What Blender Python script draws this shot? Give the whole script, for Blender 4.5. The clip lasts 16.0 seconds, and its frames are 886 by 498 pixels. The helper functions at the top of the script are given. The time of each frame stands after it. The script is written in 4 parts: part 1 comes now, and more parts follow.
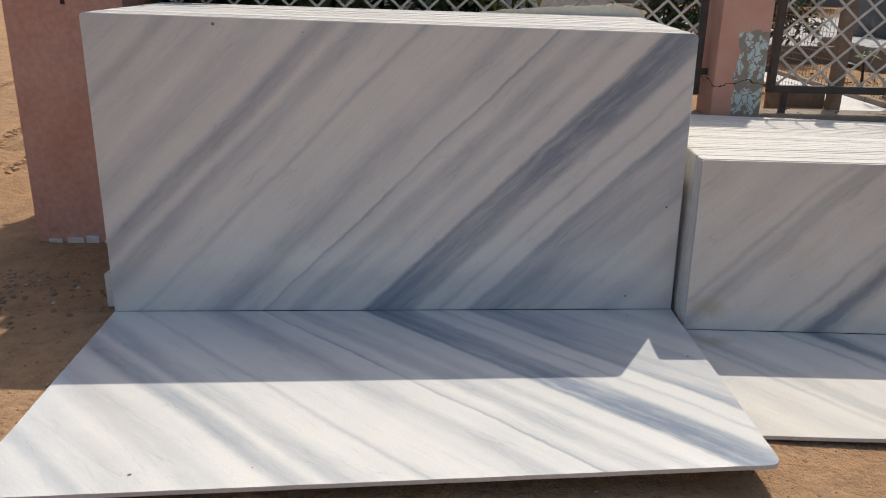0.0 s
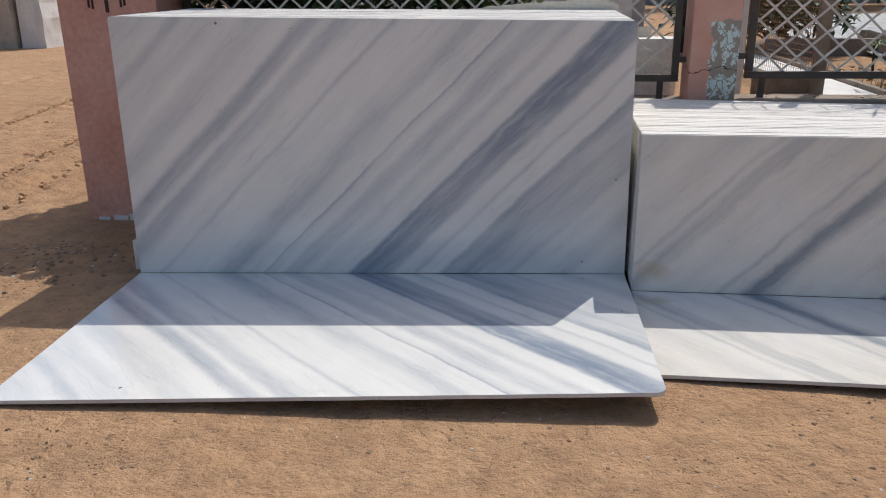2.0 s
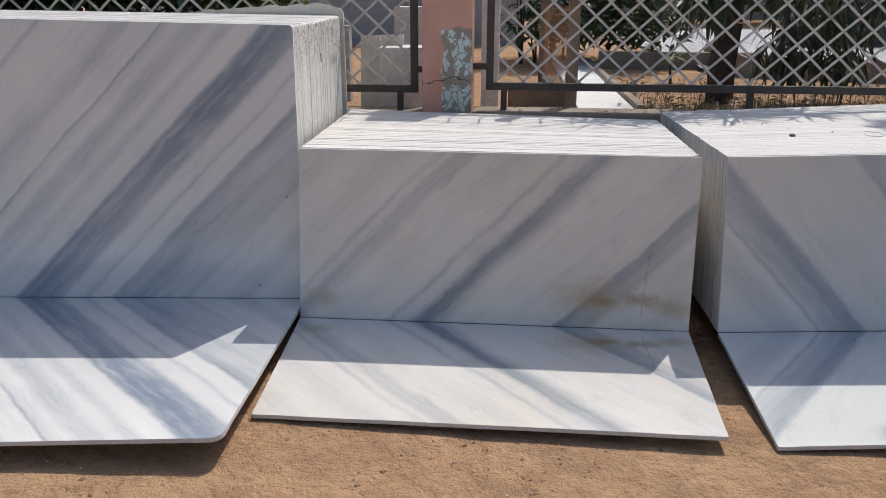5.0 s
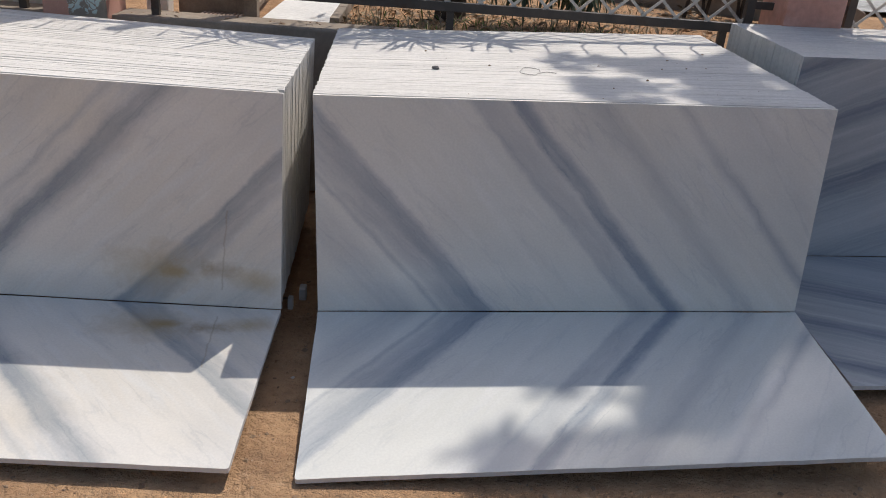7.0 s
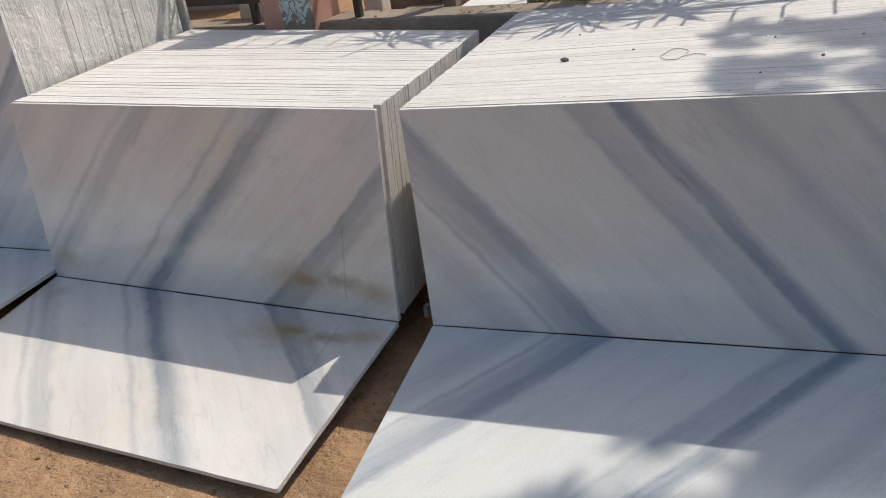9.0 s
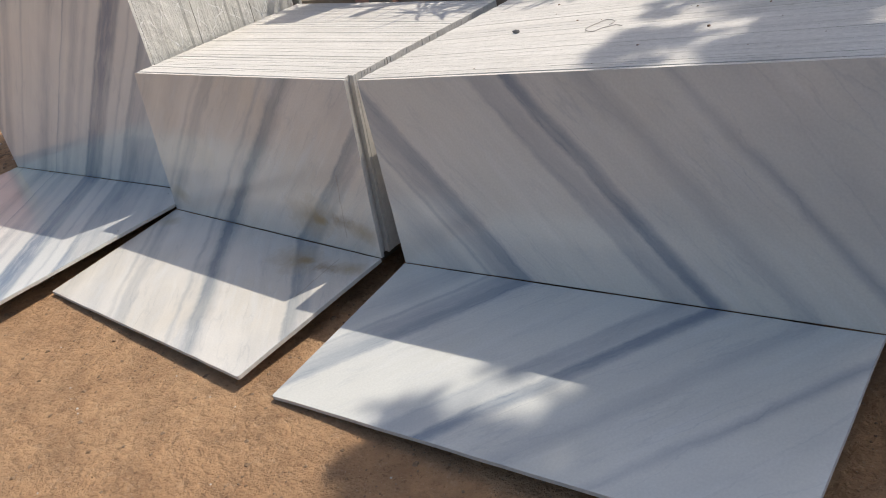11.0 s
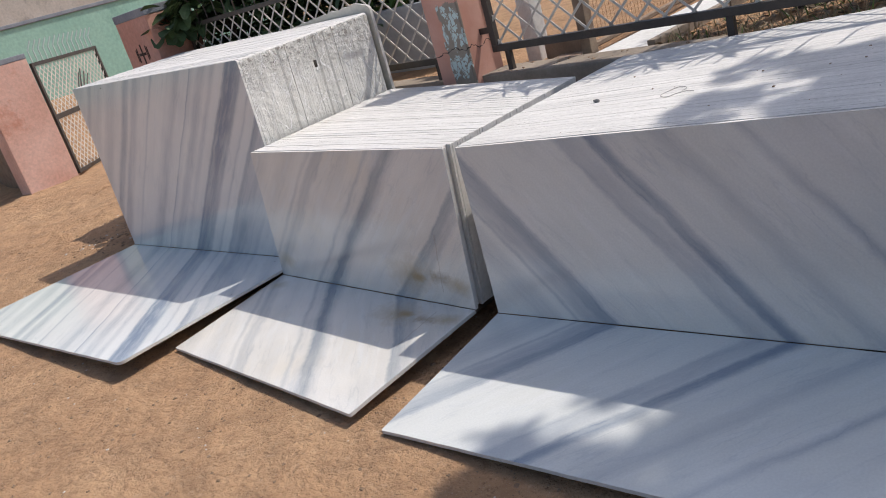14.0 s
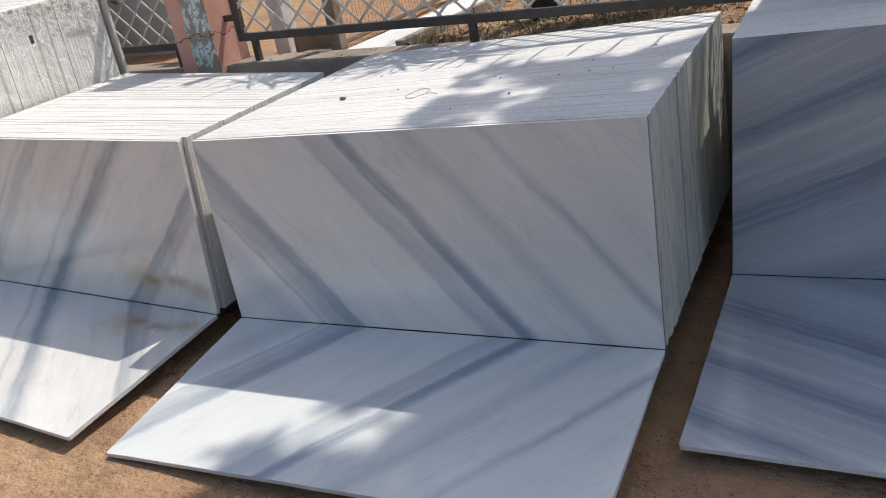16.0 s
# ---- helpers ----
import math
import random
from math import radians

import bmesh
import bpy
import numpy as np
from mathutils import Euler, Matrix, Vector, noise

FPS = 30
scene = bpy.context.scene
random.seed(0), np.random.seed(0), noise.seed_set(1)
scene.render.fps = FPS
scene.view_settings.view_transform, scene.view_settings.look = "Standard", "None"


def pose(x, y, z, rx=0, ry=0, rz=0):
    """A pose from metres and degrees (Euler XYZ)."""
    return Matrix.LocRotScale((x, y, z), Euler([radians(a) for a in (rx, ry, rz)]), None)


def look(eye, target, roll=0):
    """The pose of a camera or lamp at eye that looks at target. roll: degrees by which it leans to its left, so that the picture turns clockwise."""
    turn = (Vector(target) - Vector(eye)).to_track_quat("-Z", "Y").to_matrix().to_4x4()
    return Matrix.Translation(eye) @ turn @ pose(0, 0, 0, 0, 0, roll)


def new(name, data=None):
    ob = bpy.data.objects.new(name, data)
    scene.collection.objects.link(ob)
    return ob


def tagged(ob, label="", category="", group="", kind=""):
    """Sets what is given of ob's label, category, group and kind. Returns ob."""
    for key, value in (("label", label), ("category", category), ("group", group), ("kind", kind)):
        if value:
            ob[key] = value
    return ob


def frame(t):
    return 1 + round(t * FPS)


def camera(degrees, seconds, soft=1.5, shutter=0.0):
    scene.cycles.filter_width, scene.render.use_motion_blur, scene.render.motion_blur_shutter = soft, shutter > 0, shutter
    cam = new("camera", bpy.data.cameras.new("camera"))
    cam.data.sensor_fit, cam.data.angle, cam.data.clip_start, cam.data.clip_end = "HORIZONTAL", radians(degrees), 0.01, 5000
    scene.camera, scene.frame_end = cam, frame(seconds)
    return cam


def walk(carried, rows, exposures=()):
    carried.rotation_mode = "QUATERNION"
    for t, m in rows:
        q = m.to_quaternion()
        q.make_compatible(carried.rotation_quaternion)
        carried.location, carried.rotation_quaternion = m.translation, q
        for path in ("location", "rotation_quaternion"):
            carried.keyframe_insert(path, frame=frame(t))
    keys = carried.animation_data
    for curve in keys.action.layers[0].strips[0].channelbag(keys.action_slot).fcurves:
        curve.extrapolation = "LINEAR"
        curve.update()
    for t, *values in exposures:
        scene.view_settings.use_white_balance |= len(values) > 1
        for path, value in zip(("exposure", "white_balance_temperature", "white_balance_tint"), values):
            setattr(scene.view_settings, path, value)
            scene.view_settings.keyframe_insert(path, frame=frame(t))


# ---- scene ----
# the walk of the camera
cam = camera(58.5, 16.0, 1.0)
PATH = [
    (0, (1.605, -3.394, 1.528), (1.57, -1.504, 0.876), 1.1),
    (0.5, (1.673, -3.407, 1.531), (1.602, -1.517, 0.882), 0.6),
    (1, (1.925, -3.488, 1.513), (1.775, -1.598, 0.874), -0.0),
    (1.5, (2.064, -3.623, 1.501), (1.859, -1.739, 0.862), -0.3),
    (2, (2.196, -3.833, 1.482), (1.942, -1.953, 0.851), -0.7),
    (2.5, (2.304, -3.883, 1.494), (2.043, -1.998, 0.878), -0.7),
    (3, (2.563, -3.822, 1.479), (2.316, -1.929, 0.881), -0.6),
    (3.5, (2.81, -3.75, 1.46), (2.587, -1.85, 0.877), -0.3),
    (3.7, (2.87, -3.704, 1.441), (2.66, -1.8, 0.867), -0.2),
    (5.8, (4.009, -3.005, 1.429), (3.912, -1.133, 0.731), 1.6),
    (6, (4.102, -2.882, 1.435), (4.08, -1.026, 0.691), 3.4),
    (6.5, (4.352, -2.718, 1.42), (4.435, -0.886, 0.624), 4.4),
    (7, (4.685, -2.623, 1.422), (4.798, -0.799, 0.61), 4.7),
    (7.5, (4.848, -2.505, 1.386), (4.839, -0.694, 0.536), 3.0),
    (8, (5.054, -2.275, 1.406), (5.007, -0.482, 0.522), 1.1),
    (8.5, (5.188, -2.223, 1.487), (4.801, -0.488, 0.569), -7.4),
    (8.7, (5.285, -2.238, 1.52), (4.713, -0.554, 0.606), -7.6),
    (10.8, (6.487, -1.996, 1.531), (5.25, -0.72, 0.612), -13.4),
    (11, (6.536, -2.028, 1.543), (5.25, -0.801, 0.627), -14.4),
    (11.5, (6.604, -2.146, 1.555), (5.286, -0.954, 0.637), -15.1),
    (12, (6.644, -2.26, 1.577), (5.301, -1.01, 0.782), -15.4),
    (12.5, (6.677, -2.301, 1.584), (5.31, -1.042, 0.845), -15.7),
    (13, (6.687, -2.321, 1.579), (5.285, -1.085, 0.867), -16.3),
    (13.5, (6.7, -2.336, 1.567), (5.261, -1.124, 0.886), -16.6),
    (14, (6.691, -2.316, 1.566), (5.247, -1.111, 0.884), -16.6),
    (14.5, (6.691, -2.318, 1.558), (5.251, -1.107, 0.88), -16.5),
    (15, (6.674, -2.304, 1.546), (5.283, -1.05, 0.845), -15.7),
    (15.5, (6.671, -2.261, 1.548), (5.482, -0.852, 0.773), -12.9),
    (16, (6.67, -2.215, 1.54), (5.704, -0.669, 0.717), -10.0),
]
walk(cam, [(t, look(eye, target, roll)) for t, eye, target, roll in PATH], [(0, -0.02, 6850, 10), (1, -0.03, 6450, 10), (2, 0.02, 6380, 10), (3.3, 0.05, 6170, 10), (6, -0.02, 6520, 12), (8.5, 0.0, 6640, 10), (11, 0.05, 6820, 10), (12.5, 0.07, 6450, 12), (14.5, 0.14, 6360, 12), (16, 0.30, 6450, 10)])

# ---------------------------------------------------------------- light
SUN = Vector((0.353, 0.716, 1.253)).normalized()
world = bpy.data.worlds.new("sky")
scene.world = world
world.use_nodes = True
wn = world.node_tree.nodes
sky = wn.new("ShaderNodeTexSky")
sky.sky_type = "NISHITA"
sky.sun_disc = False
sky.sun_elevation = math.asin(SUN.z)
sky.sun_rotation = math.atan2(SUN.x, SUN.y)
sky.air_density, sky.dust_density, sky.ozone_density = 1.0, 2.6, 1.0
world.node_tree.links.new(sky.outputs[0], wn["Background"].inputs[0])
wn["Background"].inputs[1].default_value = 0.123
sun = new("sun", bpy.data.lights.new("sun", "SUN"))
sun.data.energy, sun.data.angle, sun.data.color = 2.98, radians(0.55), (1.0, 0.95, 0.87)
sun.matrix_world = look(SUN * 60, (0, 0, 0))


# ---------------------------------------------------------------- node helpers
class Mat:
    """A small builder for node materials."""

    def __init__(self, name, rough=0.6, metal=0.0, spec=0.5):
        self.m = bpy.data.materials.new(name)
        self.m.use_nodes = True
        self.t = self.m.node_tree
        self.b = self.t.nodes["Principled BSDF"]
        self.b.inputs["Roughness"].default_value = rough
        self.b.inputs["Metallic"].default_value = metal
        self.b.inputs["Specular IOR Level"].default_value = spec

    def node(self, kind, **values):
        n = self.t.nodes.new("ShaderNode" + kind)
        for k, v in values.items():
            n.inputs[k.replace("_", " ")].default_value = v
        return n

    def link(self, a, b):
        self.t.links.new(a, b)

    def obj(self):
        return self.node("TexCoord").outputs["Object"]

    def math(self, op, a, b=0.0, c=0.0):
        n = self.node("Math")
        n.operation = op
        for i, v in enumerate((a, b, c)):
            if hasattr(v, "links"):
                self.link(v, n.inputs[i])
            else:
                n.inputs[i].default_value = v
        return n.outputs[0]

    def noise(self, vec, scale, detail=4.0, rough=0.55, scale3=None):
        if scale3:
            mp = self.node("Mapping")
            mp.inputs["Scale"].default_value = scale3
            self.link(vec, mp.inputs["Vector"])
            vec = mp.outputs[0]
        n = self.node("TexNoise", Scale=scale, Detail=detail, Roughness=rough)
        self.link(vec, n.inputs["Vector"])
        return n.outputs["Fac"]

    def ramp(self, fac, stops, mode="LINEAR"):
        n = self.node("ValToRGB")
        n.color_ramp.interpolation = mode
        e = n.color_ramp.elements
        for i, (p, c) in enumerate(stops):
            el = e[i] if i < 2 else e.new(p)
            el.position = p
            el.color = (*c, 1) if isinstance(c, (tuple, list)) else (c, c, c, 1)
        self.link(fac, n.inputs[0])
        return n.outputs[0]

    def mix(self, fac, a, b, blend="MIX"):
        n = self.node("Mix")
        n.data_type, n.blend_type = "RGBA", blend
        for sock, v in ((n.inputs[0], fac), (n.inputs[6], a), (n.inputs[7], b)):
            if hasattr(v, "links"):
                self.link(v, sock)
            elif isinstance(v, (tuple, list)):
                sock.default_value = (*v, 1)
            else:
                sock.default_value = v
        return n.outputs[2]

    def color(self, c):
        if hasattr(c, "links"):
            self.link(c, self.b.inputs["Base Color"])
        else:
            self.b.inputs["Base Color"].default_value = (*c, 1)
        return self

    def rough(self, r):
        self.link(r, self.b.inputs["Roughness"])
        return self

    def bump(self, h, strength=0.3, dist=0.01):
        n = self.node("Bump", Strength=strength, Distance=dist)
        self.link(h, n.inputs["Height"])
        self.link(n.outputs[0], self.b.inputs["Normal"])
        return self


def plain(name, c1, c2, scale=6.0, rough=0.7, bump=0.25, dist=0.006, metal=0.0, c3=None, spec=0.4):
    """Two-tone mottled surface with coarse stains and a fine grain."""
    m = Mat(name, rough, metal, spec)
    o = m.obj()
    big = m.noise(o, scale, 5, 0.6)
    fine = m.noise(o, scale * 14, 3, 0.6)
    col = m.mix(m.ramp(big, [(0.35, 0.0), (0.65, 1.0)]), c1, c2)
    if c3:
        st = m.noise(o, scale * 0.45, 6, 0.7)
        col = m.mix(m.ramp(st, [(0.56, 0.0), (0.66, 1.0)]), col, c3)
    shade = m.ramp(fine, [(0.2, 0.82), (0.8, 1.12)])
    m.color(m.mix(1.0, col, shade, "MULTIPLY"))
    if bump:
        m.bump(m.math("ADD", fine, m.math("MULTIPLY", big, 0.6)), bump, dist)
    return m.m


def marble(name, lo, hi, veins, k0, k1, base=(0.795, 0.784, 0.742), dark=(0.235, 0.283, 0.352), warm=(0.70, 0.658, 0.575), warp=0.05, bend=0.0, stains=(), pits=(), cracks=(), rough=0.115):
    """Polished banded marble. The bands are laid out along the slab's foot (u), between lo and hi metres, as (u, depth of grey),
    and run up the slab at k0 + k1 * u metres sideways for each metre of height."""
    m = Mat(name, rough, 0.0, 0.5)
    o = m.obj()
    sep = m.node("SeparateXYZ")
    m.link(o, sep.inputs[0])
    u, v = sep.outputs[0], sep.outputs[1]
    wob = m.math("SUBTRACT", m.noise(o, 1.6, 3, 0.5, (1, 1, 0)), 0.5)
    wob2 = m.math("SUBTRACT", m.noise(o, 12.0, 6, 0.68, (1, 1, 0)), 0.5)
    k = m.math("MULTIPLY_ADD", u, k1, k0)
    foot = m.math("SUBTRACT", u, m.math("MULTIPLY", v, k))
    if bend:
        foot = m.math("ADD", foot, m.math("MULTIPLY", m.math("SINE", m.math("MULTIPLY", u, 3.1)), bend))
    foot = m.math("ADD", foot, m.math("MULTIPLY", wob, warp * 2.2))
    foot = m.math("ADD", foot, m.math("MULTIPLY", wob2, warp * 1.15))
    fac = m.math("DIVIDE", m.math("SUBTRACT", foot, lo), hi - lo)
    stops = [((p - lo) / (hi - lo), d) for p, d in veins]
    half = len(stops) // 2
    if len(stops) > 30:
        late = m.math("GREATER_THAN", fac, stops[half][0])
        band = m.mix(late, m.ramp(fac, stops[:half + 1]), m.ramp(fac, stops[half:]))
    else:
        band = m.ramp(fac, stops)
    # streaks that follow the bands
    comb = m.node("CombineXYZ")
    m.link(m.math("MULTIPLY", foot, 1.0), comb.inputs[0])
    m.link(m.math("MULTIPLY", v, 0.24), comb.inputs[1])
    s1 = m.noise(comb.outputs[0], 9.0, 5, 0.62)
    s2 = m.noise(comb.outputs[0], 46.0, 4, 0.6)
    hair = m.ramp(m.noise(comb.outputs[0], 6.5, 6, 0.5), [(0.485, 0.0), (0.5, 1.0), (0.515, 0.0)])
    cloud = m.noise(o, 2.6, 5, 0.6, (1, 1, 0))
    # the bands come and go along their length, and break up into finer streaks
    along = m.ramp(m.noise(comb.outputs[0], 3.2, 3, 0.5), [(0.3, 0.5), (0.68, 1.25)])
    torn = m.ramp(m.noise(comb.outputs[0], 15.0, 5, 0.65), [(0.32, 0.72), (0.54, 1.1)])
    along = m.math("MULTIPLY", along, torn)
    band = m.math("MULTIPLY", band, along)
    d = m.math("ADD", band, m.math("MULTIPLY", m.math("SUBTRACT", s1, 0.5), 0.34))
    d = m.math("ADD", d, m.math("MULTIPLY", m.math("SUBTRACT", s2, 0.5), m.math("MULTIPLY_ADD", band, 0.22, 0.03)))
    d = m.math("ADD", d, m.math("MULTIPLY", m.math("SUBTRACT", cloud, 0.5), 0.26))
    d = m.math("ADD", d, m.math("MULTIPLY", hair, m.math("MULTIPLY_ADD", cloud, 0.5, -0.16)))
    n = m.node("Clamp")
    m.link(d, n.inputs[0])
    # warm, slightly yellow patches in the white ground of the stone, and milky cloudlets
    tint = m.ramp(m.noise(o, 1.1, 4, 0.6, (1, 1, 0)), [(0.38, 0.0), (0.66, 0.8)])
    ground_col = m.mix(tint, base, warm)
    milk = m.ramp(m.noise(comb.outputs[0], 14.0, 4, 0.6), [(0.52, 0.0), (0.7, 0.45)])
    ground_col = m.mix(milk, ground_col, (0.83, 0.825, 0.80))
    col = m.mix(n.outputs[0], ground_col, dark)
    # fine crystal grain
    grain = m.noise(o, 130.0, 2, 0.5)
    col = m.mix(1.0, col, m.ramp(grain, [(0.25, 0.95), (0.75, 1.04)]), "MULTIPLY")
    for su, sv, r, c in stains:
        dx = m.math("MULTIPLY", m.math("SUBTRACT", u, su), 0.45)
        dy = m.math("SUBTRACT", v, sv)
        dist = m.math("SQRT", m.math("ADD", m.math("MULTIPLY", dx, dx), m.math("MULTIPLY", dy, dy)))
        dist = m.math("ADD", dist, m.math("MULTIPLY", wob2, r * 1.6))
        col = m.mix(m.ramp(m.math("DIVIDE", dist, r), [(0.1, 0.55), (1.0, 0.0)]), col, c)
    # hairline cracks that run up the slab
    for su, v0, v1, lean in cracks:
        off = m.math("ABSOLUTE", m.math("SUBTRACT", m.math("SUBTRACT", u, m.math("MULTIPLY", v, lean)), m.math("MULTIPLY_ADD", wob2, 0.025, su)))
        on = m.math("MULTIPLY", m.math("GREATER_THAN", v, v0), m.math("LESS_THAN", v, v1))
        col = m.mix(m.math("MULTIPLY", on, m.ramp(m.math("DIVIDE", off, 0.006), [(0.1, 0.4), (0.8, 0.0)])), col, (0.33, 0.26, 0.17))
    # small open pits and nicks
    for su, sv, r in pits:
        dx, dy = m.math("SUBTRACT", u, su), m.math("SUBTRACT", v, sv)
        dist = m.math("SQRT", m.math("ADD", m.math("MULTIPLY", dx, dx), m.math("MULTIPLY", dy, dy)))
        dist = m.math("ADD", dist, m.math("MULTIPLY", wob2, r * 1.5))
        col = m.mix(m.ramp(m.math("DIVIDE", dist, r), [(0.5, 0.85), (1.0, 0.0)]), col, (0.07, 0.06, 0.05))
    m.color(col)
    m.rough(m.math("MULTIPLY_ADD", cloud, 0.16, rough - 0.06))
    m.bump(m.noise(o, 240.0, 2, 0.5), 0.02, 0.001)
    return m.m


# ---------------------------------------------------------------- mesh helpers
def mesh_of(bm, name, mat):
    bm.normal_update()
    me = bpy.data.meshes.new(name)
    bm.to_mesh(me)
    bm.free()
    for mm in (mat if isinstance(mat, (list, tuple)) else (mat,)):
        me.materials.append(mm)
    return me


def part(name, bm, mat, parent=None, label=""):
    ob = new(name, mesh_of(bm, name, mat) if isinstance(bm, bmesh.types.BMesh) else bm)
    ob.parent = parent
    if label:
        tagged(ob, label)
    return ob


def thing(name, label, category, group="", kind="", at=None):
    ob = new(name)
    ob.empty_display_size = 0.1
    if at is not None:
        ob.matrix_world = at
    return tagged(ob, label, category, group, kind)


def box(bm, x0, x1, y0, y1, z0, z1, bevel=0.0, m=None):
    r = bmesh.ops.create_cube(bm, size=1.0)
    vs = r["verts"]
    bmesh.ops.scale(bm, vec=(x1 - x0, y1 - y0, z1 - z0), verts=vs)
    bmesh.ops.translate(bm, vec=((x0 + x1) / 2, (y0 + y1) / 2, (z0 + z1) / 2), verts=vs)
    if bevel:
        es = list({e for v in vs for e in v.link_edges})
        g = bmesh.ops.bevel(bm, geom=es, offset=bevel, segments=2, affect="EDGES", profile=0.6)
        vs = list({v for f in g["faces"] for v in f.verts} | {v for v in vs if v.is_valid})
    if m is not None:
        bmesh.ops.transform(bm, matrix=m, verts=vs)
    return vs


def rod(bm, a, b, r, sides=6, r2=None):
    a, b = Vector(a), Vector(b)
    d = b - a
    q = d.to_track_quat("Z", "Y").to_matrix().to_4x4()
    bmesh.ops.create_cone(bm, cap_ends=True, segments=sides, radius1=r, radius2=r if r2 is None else r2, depth=d.length, matrix=Matrix.Translation((a + b) / 2) @ q)


def step(v, a, b):
    f = min(1.0, max(0.0, (v - a) / (b - a)))
    return f * f * (3 - 2 * f)


# ---------------------------------------------------------------- materials
def sand_material():
    m = Mat("sandy_soil", 0.95, 0, 0.15)
    o = m.obj()
    big = m.noise(o, 0.7, 5, 0.6)
    mid = m.noise(o, 5.0, 6, 0.65)
    fine = m.noise(o, 55.0, 4, 0.7)
    grit = m.noise(o, 190.0, 2, 0.6)
    col = m.mix(m.ramp(big, [(0.3, 0.0), (0.7, 1.0)]), (0.46, 0.27, 0.148), (0.55, 0.352, 0.202))
    col = m.mix(m.ramp(mid, [(0.42, 0.0), (0.72, 0.75)]), col, (0.30, 0.187, 0.112))
    patch = m.noise(o, 17.0, 5, 0.7)
    col = m.mix(m.ramp(patch, [(0.5, 0.0), (0.7, 0.55)]), col, (0.33, 0.185, 0.105))
    col = m.mix(m.ramp(patch, [(0.28, 0.5), (0.42, 0.0)]), col, (0.57, 0.40, 0.262))
    speck = m.math("MULTIPLY", m.ramp(fine, [(0.57, 0.0), (0.67, 0.9)]), m.ramp(mid, [(0.4, 0.25), (0.62, 1.0)]))
    col = m.mix(speck, col, (0.20, 0.115, 0.065))
    col = m.mix(m.ramp(grit, [(0.66, 0.0), (0.72, 0.55)]), col, (0.62, 0.52, 0.42))
    m.color(col)
    h = m.math("ADD", m.math("MULTIPLY_ADD", patch, 0.7, m.math("MULTIPLY", mid, 1.7)), m.math("ADD", m.math("MULTIPLY", fine, 0.35), m.math("MULTIPLY", grit, 0.08)))
    return m.bump(h, 0.95, 0.04).m


SAND = sand_material()
PINK = plain("salmon_wall_paint", (0.60, 0.315, 0.24), (0.67, 0.40, 0.325), 2.2, 0.75, 0.35, 0.004, c3=(0.50, 0.205, 0.13))
GREY_CAP = plain("grey_cap_paint", (0.22, 0.24, 0.27), (0.30, 0.32, 0.35), 4, 0.7)
# paler copy of the salmon paint, with the far pillar's sunlight put into it
PINK_SUNLIT = plain("sunlit_salmon_paint", (0.70, 0.42, 0.33), (0.78, 0.52, 0.43), 2.0, 0.8, 0.35, 0.004, c3=(0.58, 0.27, 0.18))
MINT = plain("mint_wall_paint", (0.30, 0.52, 0.42), (0.36, 0.58, 0.47), 1.2, 0.8, 0.3, 0.004, c3=(0.25, 0.44, 0.36))
CEMENT = plain("cement_render", (0.25, 0.205, 0.16), (0.34, 0.28, 0.22), 3.5, 0.9, 0.5, 0.006, c3=(0.17, 0.14, 0.11))
IRON = plain("black_painted_iron", (0.055, 0.047, 0.042), (0.082, 0.068, 0.058), 9, 0.5, 0.25, 0.002, c3=(0.06, 0.035, 0.022))
WIRE = plain("pale_mesh_paint", (0.56, 0.51, 0.45), (0.66, 0.61, 0.54), 12, 0.55, 0.2, 0.002, c3=(0.36, 0.31, 0.27))
RUST = plain("rusty_wire", (0.34, 0.17, 0.08), (0.44, 0.25, 0.13), 14, 0.8, 0.3, 0.002)
WOOD = plain("weathered_wood", (0.20, 0.14, 0.10), (0.30, 0.23, 0.17), 8, 0.85, 0.5, 0.005)
STONE_WHITE = plain("rough_white_marble", (0.66, 0.65, 0.62), (0.76, 0.75, 0.72), 2.5, 0.75, 0.5, 0.008, c3=(0.55, 0.53, 0.49))
CREAM_SLAB = plain("cream_marble", (0.62, 0.58, 0.48), (0.70, 0.66, 0.57), 2.0, 0.4, 0.1, 0.002, c3=(0.50, 0.45, 0.36))
GREY_WALL = plain("grey_plaster_wall", (0.36, 0.36, 0.36), (0.44, 0.44, 0.43), 1.0, 0.9, 0.3, 0.005, c3=(0.30, 0.30, 0.30))
CREAM_WALL = plain("cream_plaster", (0.50, 0.42, 0.35), (0.62, 0.54, 0.47), 1.6, 0.9, 0.3, 0.005, c3=(0.26, 0.22, 0.19))
BARK = plain("dark_bark", (0.045, 0.034, 0.026), (0.085, 0.066, 0.05), 14, 0.9, 0.8, 0.01)


